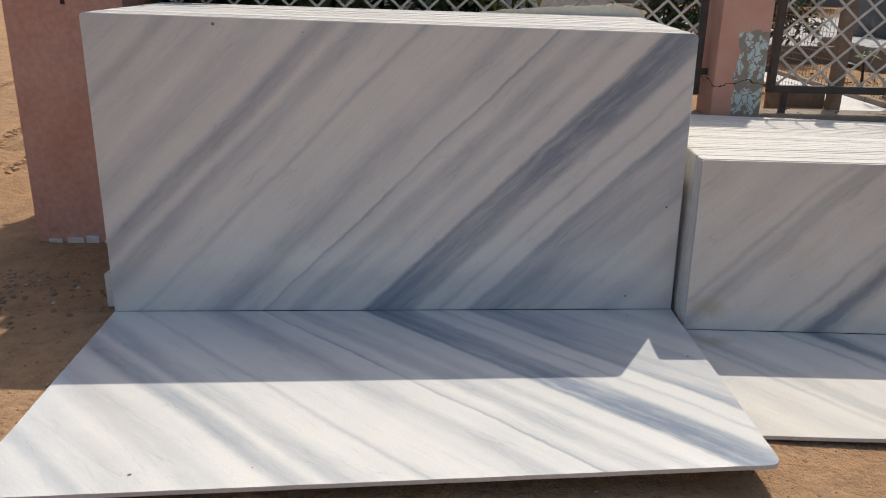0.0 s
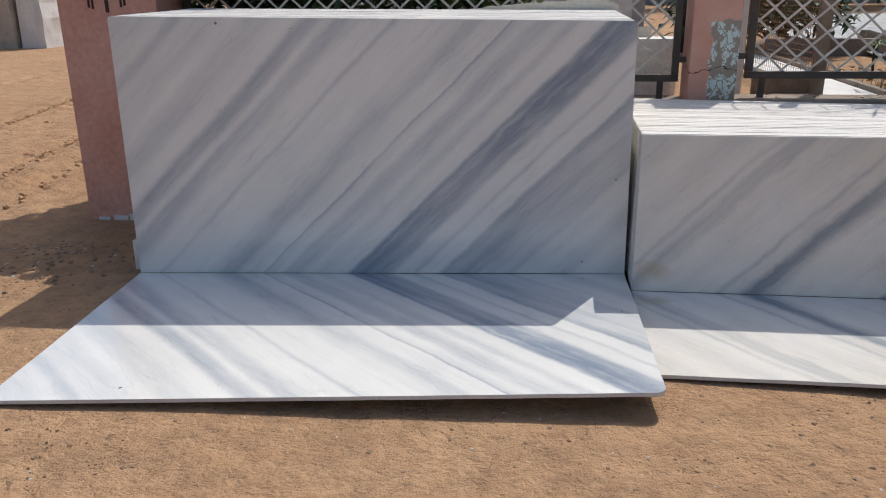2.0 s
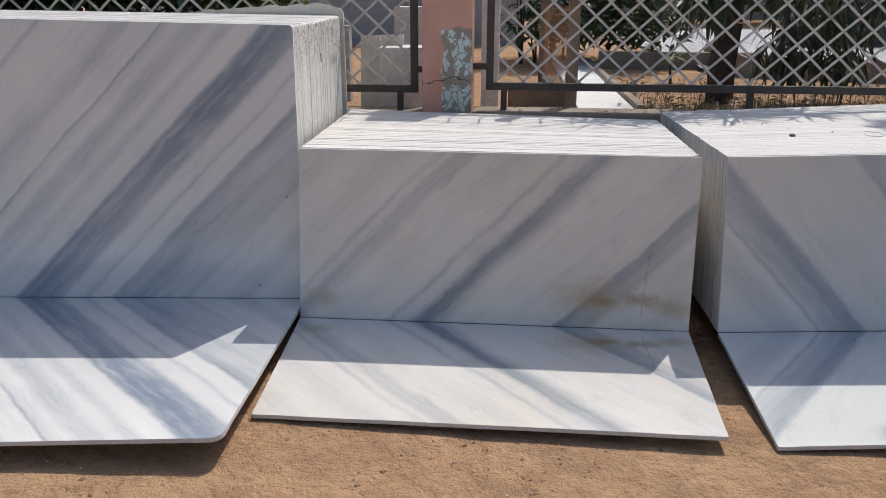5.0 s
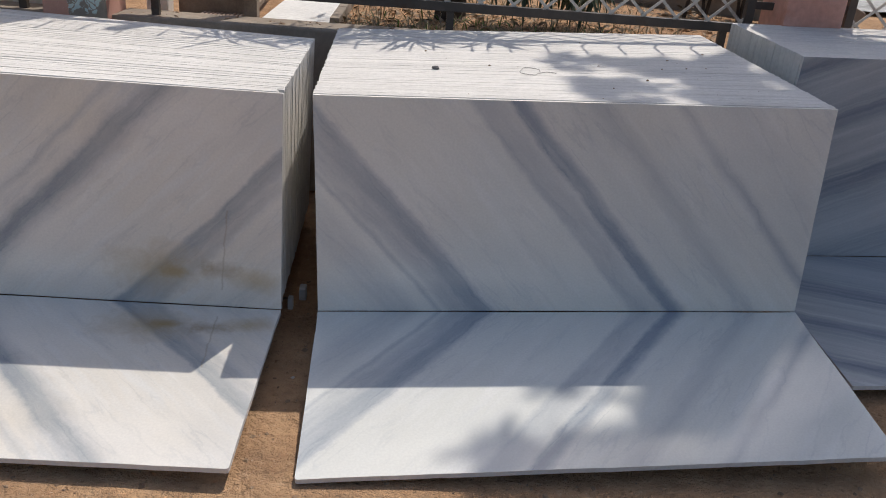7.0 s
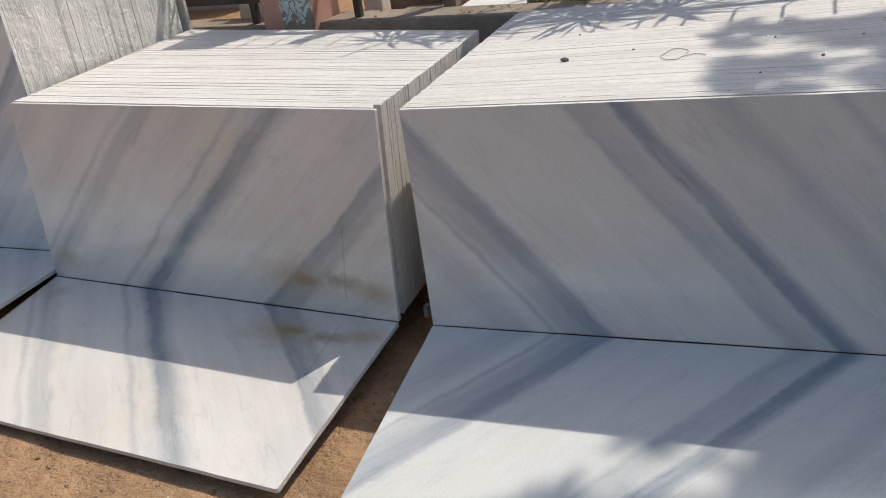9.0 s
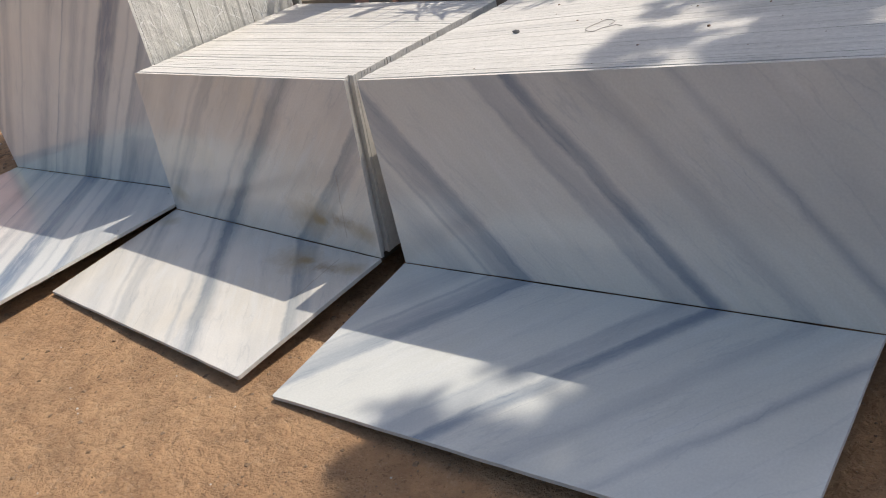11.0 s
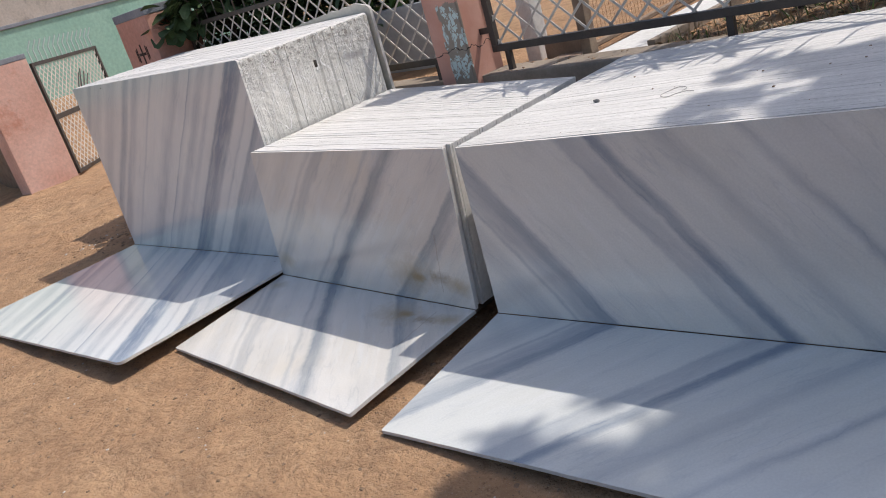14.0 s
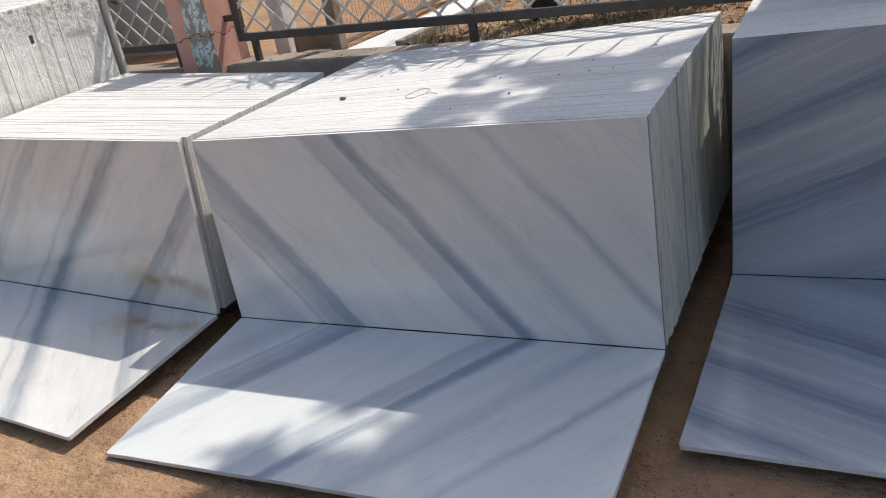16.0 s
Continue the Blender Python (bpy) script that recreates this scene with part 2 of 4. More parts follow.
def edge_material():
    """Saw-cut slab edges, chalky white, with streaks along each slab."""
    m = Mat("sawn_marble_edge", 0.8, 0, 0.3)
    o = m.node("NewGeometry").outputs["Position"]
    info = m.node("ObjectInfo")
    streak = m.noise(o, 7.0, 5, 0.65, (0.6, 2.4, 1))
    fine = m.noise(o, 60.0, 3, 0.6)
    pit = m.noise(o, 22.0, 4, 0.7)
    a = m.mix(m.ramp(streak, [(0.35, 0.0), (0.7, 1.0)]), (0.77, 0.74, 0.695), (0.71, 0.68, 0.635))
    a = m.mix(m.ramp(m.noise(o, 1.9, 5, 0.65), [(0.5, 0.0), (0.7, 0.5)]), a, (0.60, 0.575, 0.53))
    a = m.mix(m.ramp(pit, [(0.62, 0.0), (0.74, 0.6)]), a, (0.52, 0.49, 0.44))
    a = m.mix(1.0, a, m.ramp(info.outputs["Random"], [(0.0, 0.90), (0.3, 0.98), (0.7, 1.0), (1.0, 1.03)]), "MULTIPLY")
    a = m.mix(1.0, a, m.ramp(fine, [(0.3, 0.92), (0.7, 1.06)]), "MULTIPLY")
    m.color(a)
    return m.bump(m.math("ADD", fine, m.math("MULTIPLY", pit, 0.7)), 0.6, 0.004).m


EDGE = edge_material()


def side_material():
    """Old, weather-stained ends of the wide stack: grey-green streaks and dark runs down the stone."""
    m = Mat("weathered_marble_end", 0.85, 0, 0.25)
    o = m.node("NewGeometry").outputs["Position"]
    info = m.node("ObjectInfo")
    run = m.noise(o, 5.0, 5, 0.65, (1, 2.0, 0.7))
    spot = m.noise(o, 16.0, 5, 0.7, (1, 1.2, 0.6))
    col = m.mix(m.ramp(run, [(0.35, 0.0), (0.7, 1.0)]), (0.57, 0.565, 0.50), (0.40, 0.40, 0.345))
    col = m.mix(m.ramp(spot, [(0.56, 0.0), (0.70, 0.7)]), col, (0.20, 0.20, 0.165))
    col = m.mix(m.ramp(info.outputs["Random"], [(0.96, 0.0), (0.97, 0.6)]), col, (0.13, 0.135, 0.14))
    m.color(col)
    return m.bump(spot, 0.6, 0.005).m


SIDE = side_material()


def chalk_material():
    """Rough, resin-smeared ends of the tall stack: off-white, sawn in fine upright lines, scratched, pitted and chipped along the top."""
    m = Mat("pitted_white_marble_end", 0.85, 0, 0.25)
    o = m.node("NewGeometry").outputs["Position"]
    info = m.node("ObjectInfo")
    xyz = m.node("SeparateXYZ")
    m.link(o, xyz.inputs[0])
    y, z = xyz.outputs[1], xyz.outputs[2]
    pit = m.noise(o, 34.0, 6, 0.72, (1, 0.8, 1))
    smear = m.noise(o, 6.0, 5, 0.65, (1, 1.3, 0.6))
    saw = m.noise(o, 60.0, 3, 0.6, (1, 1, 0.03))
    wide_saw = m.noise(o, 15.0, 4, 0.6, (1, 1, 0.1))
    lump = m.noise(o, 10.0, 5, 0.65)
    col = m.mix(m.ramp(smear, [(0.35, 0.0), (0.65, 1.0)]), (0.85, 0.835, 0.785), (0.74, 0.728, 0.675))
    col = m.mix(m.ramp(wide_saw, [(0.58, 0.0), (0.70, 0.4)]), col, (0.60, 0.585, 0.54))
    col = m.mix(m.ramp(saw, [(0.60, 0.0), (0.68, 0.35)]), col, (0.46, 0.44, 0.40))
    # dark pits, many along the broken top and few lower down
    rim = m.node("MapRange", From_Min=1.22, From_Max=1.42)
    m.link(m.math("ADD", z, m.math("MULTIPLY", lump, 0.22)), rim.inputs["Value"])
    pits = m.math("MULTIPLY", m.ramp(pit, [(0.52, 0.0), (0.60, 1.0)]), m.math("MULTIPLY_ADD", rim.outputs[0], 0.8, 0.08))
    col = m.mix(pits, col, (0.27, 0.25, 0.22))
    # scratches both ways across the face, chalk white
    lines = 0.0
    for turn, shift in ((0.75, 0.0), (-0.6, 3.7)):
        run = m.math("ADD", m.math("MULTIPLY_ADD", z, turn, y), shift)
        wav = m.math("ADD", m.math("MULTIPLY", run, 7.0), m.math("MULTIPLY", m.noise(o, 2.4, 3, 0.5), 3.0))
        near = m.math("ABSOLUTE", m.math("SUBTRACT", m.math("FRACT", wav), 0.5))
        line = m.math("MULTIPLY", m.math("LESS_THAN", near, 0.026), m.ramp(m.noise(o, 7.0, 3, 0.5), [(0.44, 0.0), (0.50, 1.0)]))
        lines = m.math("MAXIMUM", lines, line)
    col = m.mix(m.math("MULTIPLY", lines, 0.9), col, (0.95, 0.94, 0.91))
    # a deep square nick in the upper part
    ny = m.math("ABSOLUTE", m.math("SUBTRACT", m.math("ADD", y, m.math("MULTIPLY", pit, 0.012)), 0.565))
    nz = m.math("ABSOLUTE", m.math("SUBTRACT", m.math("ADD", z, m.math("MULTIPLY", pit, 0.014)), 1.155))
    nick = m.math("MULTIPLY", m.math("LESS_THAN", ny, 0.012), m.math("LESS_THAN", nz, 0.022))
    col = m.mix(nick, col, (0.07, 0.06, 0.05))
    col = m.mix(m.ramp(info.outputs["Random"], [(0.955, 0.0), (0.965, 0.55)]), col, (0.30, 0.29, 0.27))
    m.color(m.mix(1.0, col, m.ramp(info.outputs["Random"], [(0.0, 0.97), (0.9, 1.02)]), "MULTIPLY"))
    h = m.math("ADD", m.math("MULTIPLY", saw, 0.5), m.math("ADD", m.math("MULTIPLY", lump, 1.4), m.math("MULTIPLY", pit, m.math("MULTIPLY_ADD", rim.outputs[0], 1.4, 0.3))))
    h = m.math("ADD", h, m.math("SUBTRACT", m.math("MULTIPLY", lines, 0.5), m.math("MULTIPLY", nick, 1.5)))
    return m.bump(h, 0.9, 0.016).m


CHALK = chalk_material()
# bands along the foot of each pair, (metres from the left, depth of grey)
TALL_BANDS = [(-1.5, 0.18), (-1.25, 0.28), (-1.12, 0.11), (-1.04, 0.44), (-0.99, 0.11), (-0.86, 0.30), (-0.74, 0.04), (-0.63, 0.33), (-0.56, 0.26), (-0.48, 0.04), (-0.40, 0.05), (-0.35, 0.55),
              (-0.28, 0.37), (-0.23, 0.02), (-0.18, 0.44), (-0.11, 0.37), (-0.03, 0.02), (0.095, 0.04), (0.115, 0.37), (0.15, 0.04), (0.36, 0.04), (0.44, 0.25), (0.52, 0.48), (0.58, 0.14), (0.700, 0.05), (0.713, 0.95),
              (0.727, 0.26), (0.79, 0.04), (0.84, 0.42), (0.90, 0.35), (0.96, 0.04), (1.02, 0.30), (1.08, 0.04), (1.165, 0.11), (1.183, 0.95), (1.23, 0.84), (1.27, 0.90), (1.33, 0.78), (1.385, 0.66), (1.42, 0.11),
              (1.505, 0.09), (1.522, 0.42), (1.55, 0.04), (1.64, 0.07), (1.668, 0.63), (1.74, 0.42), (1.82, 0.58), (1.90, 0.37), (1.98, 0.44), (2.03, 0.62), (2.06, 0.18), (2.18, 0.11), (2.30, 0.31), (2.38, 0.09), (2.6, 0.18)]
LOW_BANDS = [(-0.9, 0.05), (-0.62, 0.22), (-0.5, 0.04), (-0.3, 0.16), (-0.2, 0.04), (-0.16, 0.06), (-0.13, 0.34), (-0.10, 0.08), (-0.05, 0.55), (0.0, 0.42), (0.05, 0.05), (0.2, 0.14), (0.3, 0.02), (0.37, 0.05), (0.4, 0.36), (0.43, 0.1),
             (0.48, 0.15), (0.52, 0.75), (0.58, 0.72), (0.62, 0.3), (0.67, 0.03), (0.95, 0.08), (1.11, 0.10), (1.135, 0.68), (1.19, 0.60), (1.25, 0.45), (1.29, 0.08), (1.45, 0.14), (1.7, 0.05)]
WIDE_BANDS = [(0.0, 0.08), (0.17, 0.10), (0.24, 0.36), (0.32, 0.28), (0.37, 0.04), (0.395, 0.06), (0.41, 0.42), (0.43, 0.18), (0.46, 0.34), (0.54, 0.56), (0.592, 0.62), (0.618, 0.04), (0.9, 0.03), (1.09, 0.05), (1.11, 0.38), (1.19, 0.34), (1.212, 0.3), (1.226, 0.85),
              (1.262, 0.82), (1.282, 0.5), (1.30, 0.04), (1.44, 0.06), (1.52, 0.32), (1.58, 0.05), (1.75, 0.05), (1.79, 0.48), (1.83, 0.06), (2.0, 0.2), (2.1, 0.04), (2.4, 0.14)]
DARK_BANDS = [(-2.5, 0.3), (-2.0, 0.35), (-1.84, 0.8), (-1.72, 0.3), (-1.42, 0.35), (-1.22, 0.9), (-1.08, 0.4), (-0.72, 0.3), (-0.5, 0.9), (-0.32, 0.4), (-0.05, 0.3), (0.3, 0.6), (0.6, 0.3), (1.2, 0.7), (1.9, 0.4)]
MARBLE_TALL = marble("blue_grey_banded_marble", -1.5, 2.6, TALL_BANDS, 1.08, 0.0, warp=0.03, warm=(0.765, 0.754, 0.716),
                     pits=((0.595, 1.296, 0.009), (2.55, 0.484, 0.006), (2.389, 0.064, 0.005), (0.974, 1.256, 0.004)))
MARBLE_LOW = marble("soft_banded_marble", -0.9, 1.7, LOW_BANDS, 1.03, 0.0, warp=0.045, base=(0.80, 0.768, 0.712), dark=(0.235, 0.275, 0.315), warm=(0.73, 0.672, 0.575), cracks=((1.475, 0.06, 0.34, 0.10),),
                    stains=((1.28, 0.13, 0.10, (0.42, 0.30, 0.14)), (1.47, 0.13, 0.04, (0.22, 0.12, 0.03)), (1.33, 0.12, 0.03, (0.34, 0.22, 0.06)), (1.6, 0.1, 0.05, (0.45, 0.32, 0.14)), (0.1, 0.1, 0.06, (0.5, 0.42, 0.28))))
MARBLE_WIDE = marble("white_marble_with_grey_bands", 0.0, 2.4, WIDE_BANDS, -0.84, 0.0, warp=0.032, base=(0.765, 0.765, 0.722), warm=(0.705, 0.695, 0.635))
# grey base darker than the other stones: the tree's shade put into colour
MARBLE_SHADED = marble("shade_toned_marble", -2.5, 1.9, DARK_BANDS, 2.4, 0.0, warp=0.06, base=(0.60, 0.61, 0.61), dark=(0.19, 0.225, 0.28), warm=(0.52, 0.53, 0.53))

# ---------------------------------------------------------------- ground
def height(x, y):
    yard = 0.775 * step(y, 1.33, 1.43) * step(x, -0.15, 0.15)
    slope = 0.03 * step(y, 0.2, 1.2) * (1 - step(x, -0.15, 0.15))
    mound = 0.95 * step(-x, 6.9, 9.8) * (1 - step(y, 7.0, 11.0))
    return yard + slope + mound - 0.008


def grid_line(lo, hi, fine, outer):
    pts = [lo + i * fine for i in range(int((hi - lo) / fine) + 1)]
    s, a, b = fine, lo, pts[-1]
    left, right = [], []
    while b < outer:
        s *= 1.22
        a, b = a - s, b + s
        left.append(a)
        right.append(b)
    return left[::-1] + pts + right


def build_ground():
    xs, ys = grid_line(-7.0, 9.5, 0.075, 1800.0), grid_line(-3.6, 9.2, 0.075, 1800.0)
    verts, faces = [], []
    for y in ys:
        for x in xs:
            near = 1.0 if abs(x) < 30 and abs(y) < 30 else 0.0
            z = height(x, y)
            z += near * (0.006 * noise.noise((x * 1.3, y * 1.3, 0)) + 0.004 * noise.noise((x * 5, y * 5, 3)))
            # wheel ruts that lead in through the gate
            if x < -0.9 and y > -0.5:
                for c in (-1.58, -2.05, -3.3, -5.2):
                    d = x - c + 0.2 * (y - 1.0)
                    z += near * (0.07 * math.exp(-(d / 0.24) ** 2) - 0.09 * math.exp(-(d / 0.11) ** 2)) * (0.7 + 1.5 * noise.noise((x * 6, y * 6, 9)))
            verts.append((x, y, z))
    w = len(xs)
    for j in range(len(ys) - 1):
        for i in range(w - 1):
            a = j * w + i
            faces.append((a, a + 1, a + w + 1, a + w))
    me = bpy.data.meshes.new("ground")
    me.from_pydata(verts, [], faces)
    me.polygons.foreach_set("use_smooth", [True] * len(faces))
    me.materials.append(SAND)
    tagged(new("ground", me), "trodden orange sandy soil with pebbles and tyre ruts", "ground", kind="structure")


build_ground()


# ---------------------------------------------------------------- slabs
def frame_from(o, x_end, v_end):
    """A matrix whose x runs to x_end, y towards v_end, from o."""
    o, ux = Vector(o), (Vector(x_end) - Vector(o)).normalized()
    uv = Vector(v_end) - Vector(o)
    uv = (uv - ux * uv.dot(ux)).normalized()
    uz = ux.cross(uv)
    m = Matrix((ux, uv, uz)).transposed().to_4x4()
    m.translation = o
    return m


def rounded(pts, radii, n=5):
    out = []
    for i, p in enumerate(pts):
        r = radii[i]
        p = Vector(p)
        if r <= 0:
            out.append(p)
            continue
        a, b = (Vector(pts[i - 1]) - p).normalized(), (Vector(pts[(i + 1) % len(pts)]) - p).normalized()
        for k in range(n + 1):
            f = k / n
            out.append(p + a * r * (1 - f) ** 2 + b * r * f ** 2)
    return out


def slab_mesh(name, pts, thick, mats, up, chip=0.0, seed=0):
    """A slab over the outline pts (u, v); up says on which side of the outline it thickens. Face 0 material, edge 1 material."""
    bm = bmesh.new()
    rnd = random.Random(seed)
    fine = []
    for i, p in enumerate(pts):
        q = pts[(i + 1) % len(pts)]
        p, q = Vector(p), Vector(q)
        n = max(1, int((q - p).length / 0.09)) if chip else 1
        for k in range(n):
            c = p.lerp(q, k / n)
            if chip and k:
                nn = Vector((-(q - p).y, (q - p).x)).normalized()
                c = c + nn * rnd.uniform(0, chip)
            fine.append(c)
    ring = [bm.verts.new((p.x, p.y, 0)) for p in fine]
    wide = max(p.x for p in fine)
    t0, t1 = thick if isinstance(thick, tuple) else (Vector((0, 0, thick * up)),) * 2
    top = [bm.verts.new(Vector((p.x, p.y, 0)) + t0.lerp(t1, min(1.0, max(0.0, p.x / wide)))) for p in fine]
    n = len(ring)
    f1, f2 = bm.faces.new(ring), bm.faces.new(top[::-1])
    f1.material_index = f2.material_index = 0
    for i in range(n):
        f = bm.faces.new((ring[i], top[i], top[(i + 1) % n], ring[(i + 1) % n]))
        f.material_index = 1
        if len(mats) > 2 and fine[i].x > 1.0 and abs((fine[(i + 1) % n] - fine[i]).x) < 0.5 * abs((fine[(i + 1) % n] - fine[i]).y):
            f.material_index = 2
    bmesh.ops.recalc_face_normals(bm, faces=bm.faces)
    return mesh_of(bm, name, mats)


def slab(name, pts, thick, matrix, mats, up, label, group, chip=0.0, seed=0):
    ob = new(name, slab_mesh(name, pts, thick, mats, up, chip, seed))
    ob.matrix_world = matrix
    return tagged(ob, label, "slab", group, "thing")


TH = 0.016
STACKS = {}


def stack(key, foot_l, foot_r, top_l, top_r, back_l, back_r, front_mat, label, n, radii=(0, 0, 0, 0), chip=0.002, jitter=0.004, slab_label="", uneven=0.003, gaps=(), ends=None, tight=0.995, spread=0.004, recess=(), set_back=0.0):
    """Upright slabs set one behind the other: the front one through four corners, the last one back_l and back_r behind it."""
    foot_l, foot_r, top_l, top_r, back_l, back_r = (Vector(p) for p in (foot_l, foot_r, top_l, top_r, back_l, back_r))
    m = frame_from(foot_l, foot_r, top_l)
    inv = m.inverted()
    pts = [inv @ p for p in (foot_l, foot_r, top_r, top_l)]
    pts = [(p.x, p.y) for p in pts]
    group = "slabs of the " + label
    slab("marble_slab", rounded(pts, radii), TH, m, (front_mat, EDGE, ends) if ends else (front_mat, EDGE), -1, slab_label, group, 0.0012, n)
    STACKS[key] = (m, pts)
    rnd = random.Random(len(key) * 7 + n)
    variants = []
    turn = inv.to_3x3()
    step_l, step_r = turn @ back_l / n, turn @ back_r / n
    for i in range(8):
        q = [(p[0] + rnd.uniform(-jitter, jitter), p[1] + (rnd.uniform(-uneven, uneven) * 0.5 if p[1] > 0.3 else 0.0)) for p in pts]
        variants.append(slab_mesh("marble_slab", rounded(q, radii, 3), (step_l, step_r), (EDGE, EDGE, ends) if ends else (EDGE, EDGE), -1, chip, i + n))
    for i in range(1, n):
        f = (i + 0.08) / n
        a, c = back_l * f, back_r * f
        ob = new("marble_slab", variants[rnd.randrange(8)])
        t = frame_from(foot_l + a, foot_r + c, top_l + a)
        shift = Matrix.Translation((rnd.uniform(-jitter, jitter), 0, 0))
        narrow = 1 - (recess[i - 1] if i <= len(recess) else set_back) / pts[1][0]
        ob.matrix_world = t @ shift @ Matrix.Diagonal((narrow, 1 + rnd.uniform(-uneven, uneven), 0.74 if i in gaps else rnd.uniform(tight, tight + spread), 1))
        tagged(ob, "white marble slab with sawn chalky edges standing in a tight row", "slab", group, "thing")


stack("tall", (0, 0, 0.006), (2.6, 0, 0.093), (-0.016, 0.048, 1.356), (2.593, 0.051, 1.318), (-0.015, 1.02, 0.012), (-0.02, 1.02, 0.02), MARBLE_TALL, "tall stack", 60,
      (0, 0, 0.022, 0.02), jitter=0.0005, chip=0.0006, uneven=0.0011, gaps=(19, 41), tight=0.995, spread=0.004, ends=CHALK, slab_label="tall polished marble slab with diagonal blue-grey bands fronting the stack")
stack("low", (2.62, -0.168, 0.069), (4.30, -0.239, 0.102), (2.631, -0.100, 0.817), (4.303, -0.158, 0.826), (-0.015, 1.131, 0.017), (-0.035, 0.993, 0.004), MARBLE_LOW, "low stack", 60,
      (0, 0, 0.003, 0.01), jitter=0.0012, chip=0.0008, uneven=0.0013, tight=0.925, spread=0.035, recess=(0.018, 0.024, 0.003), set_back=0.006, gaps=(3, 14, 30), slab_label="low polished marble slab with soft grey bands and rust stains")
stack("wide", (4.423, -0.228, 0.098), (6.115, -0.163, 0.160), (4.395, -0.19, 0.834), (6.087, -0.117, 0.886), (-0.028, 1.326, -0.002), (0.055, 1.285, 0.035), MARBLE_WIDE, "wide stack", 70,
      jitter=0.0022, chip=0.0006, uneven=0.0004, tight=0.98, spread=0.018, gaps=(2, 12, 31, 58), ends=SIDE, slab_label="polished white marble slab with two grey diagonal bands")
stack("dark", (6.203, 0.47, 0.1), (8.2, 0.55, 0.16), (6.213, 0.44, 0.961), (8.2, 0.52, 1.02), (-0.026, 0.715, 0.021), (-0.02, 0.63, 0.02), MARBLE_SHADED, "smoky stack", 40,
      jitter=0.0009, chip=0.0005, uneven=0.0004, slab_label="polished grey marble slab standing in shade, part of it put into the colour")


def laid(key, front_r, front_l, mat, label, radii):
    """The partner slab, opened like a book, that lies in front of the stack with its back edge at the stack's foot."""
    m, pts = STACKS[key]
    o, xe = m @ Vector((0, 0, 0)), m @ Vector((pts[1][0], 0, 0))
    lift = Vector((0, -0.005, 0.0))
    mm = frame_from(o + lift, xe + lift, Vector(front_r))
    inv = mm.inverted()
    p = [inv @ Vector(c) for c in (o + lift, xe + lift, front_r, front_l)]
    p = rounded([(c.x, c.y) for c in p], radii)
    slab("marble_slab", p, TH, mm, (mat, EDGE), 1, label, "opened book-matched pairs", 0.0022, len(key))


laid("tall", (2.648, -1.241, 0.098), (0.10, -1.43, 0.028), MARBLE_TALL, "polished marble slab laid flat, blue-grey bands mirroring the upright one", (0, 0, 0.05, 0.02))
laid("low", (4.285, -0.996, 0.050), (2.645, -0.945, 0.026), MARBLE_LOW, "polished marble slab laid flat with soft grey bands", (0, 0, 0.01, 0.01))
laid("wide", (6.13, -0.87, 0.083), (4.450, -0.988, 0.028), MARBLE_WIDE, "polished white marble slab laid flat with mirrored grey bands", (0, 0, 0.01, 0.01))
laid("dark", (8.2, -0.38, 0.1), (6.215, -0.452, 0.072), MARBLE_SHADED, "grey marble slab laid flat in shade, part of it put into the colour", (0, 0, 0.01, 0.01))


# ---------------------------------------------------------------- boundary: plinth, pillars, fence
def pillar(name, x0, x1, y0, y1, z0, z1, mat, label, cap=0.07):
    ob = thing(name, label, "pillar", kind="structure")
    bm = bmesh.new()
    box(bm, x0, x1, y0, y1, z0, z1 - cap, 0.008)
    part("shaft", bm, mat, ob)
    bm = bmesh.new()
    box(bm, x0 - 0.004, x1 + 0.004, y0 - 0.004, y1 + 0.004, z1 - cap, z1, 0.008)
    part("cap", bm, GREY_CAP, ob, "grey painted cap band")
    return ob


bm = bmesh.new()
box(bm, -0.2, 3.02, 1.2, 1.44, 0.0, 0.80, 0.01)
box(bm, 3.30, 6.42, 1.2, 1.44, 0.0, 0.81, 0.01)
box(bm, 6.70, 12.0, 1.2, 1.44, 0.0, 0.82, 0.01)
tagged(part("plinth_wall", bm, CEMENT), "low cement retaining wall under the fence", "wall", kind="structure")

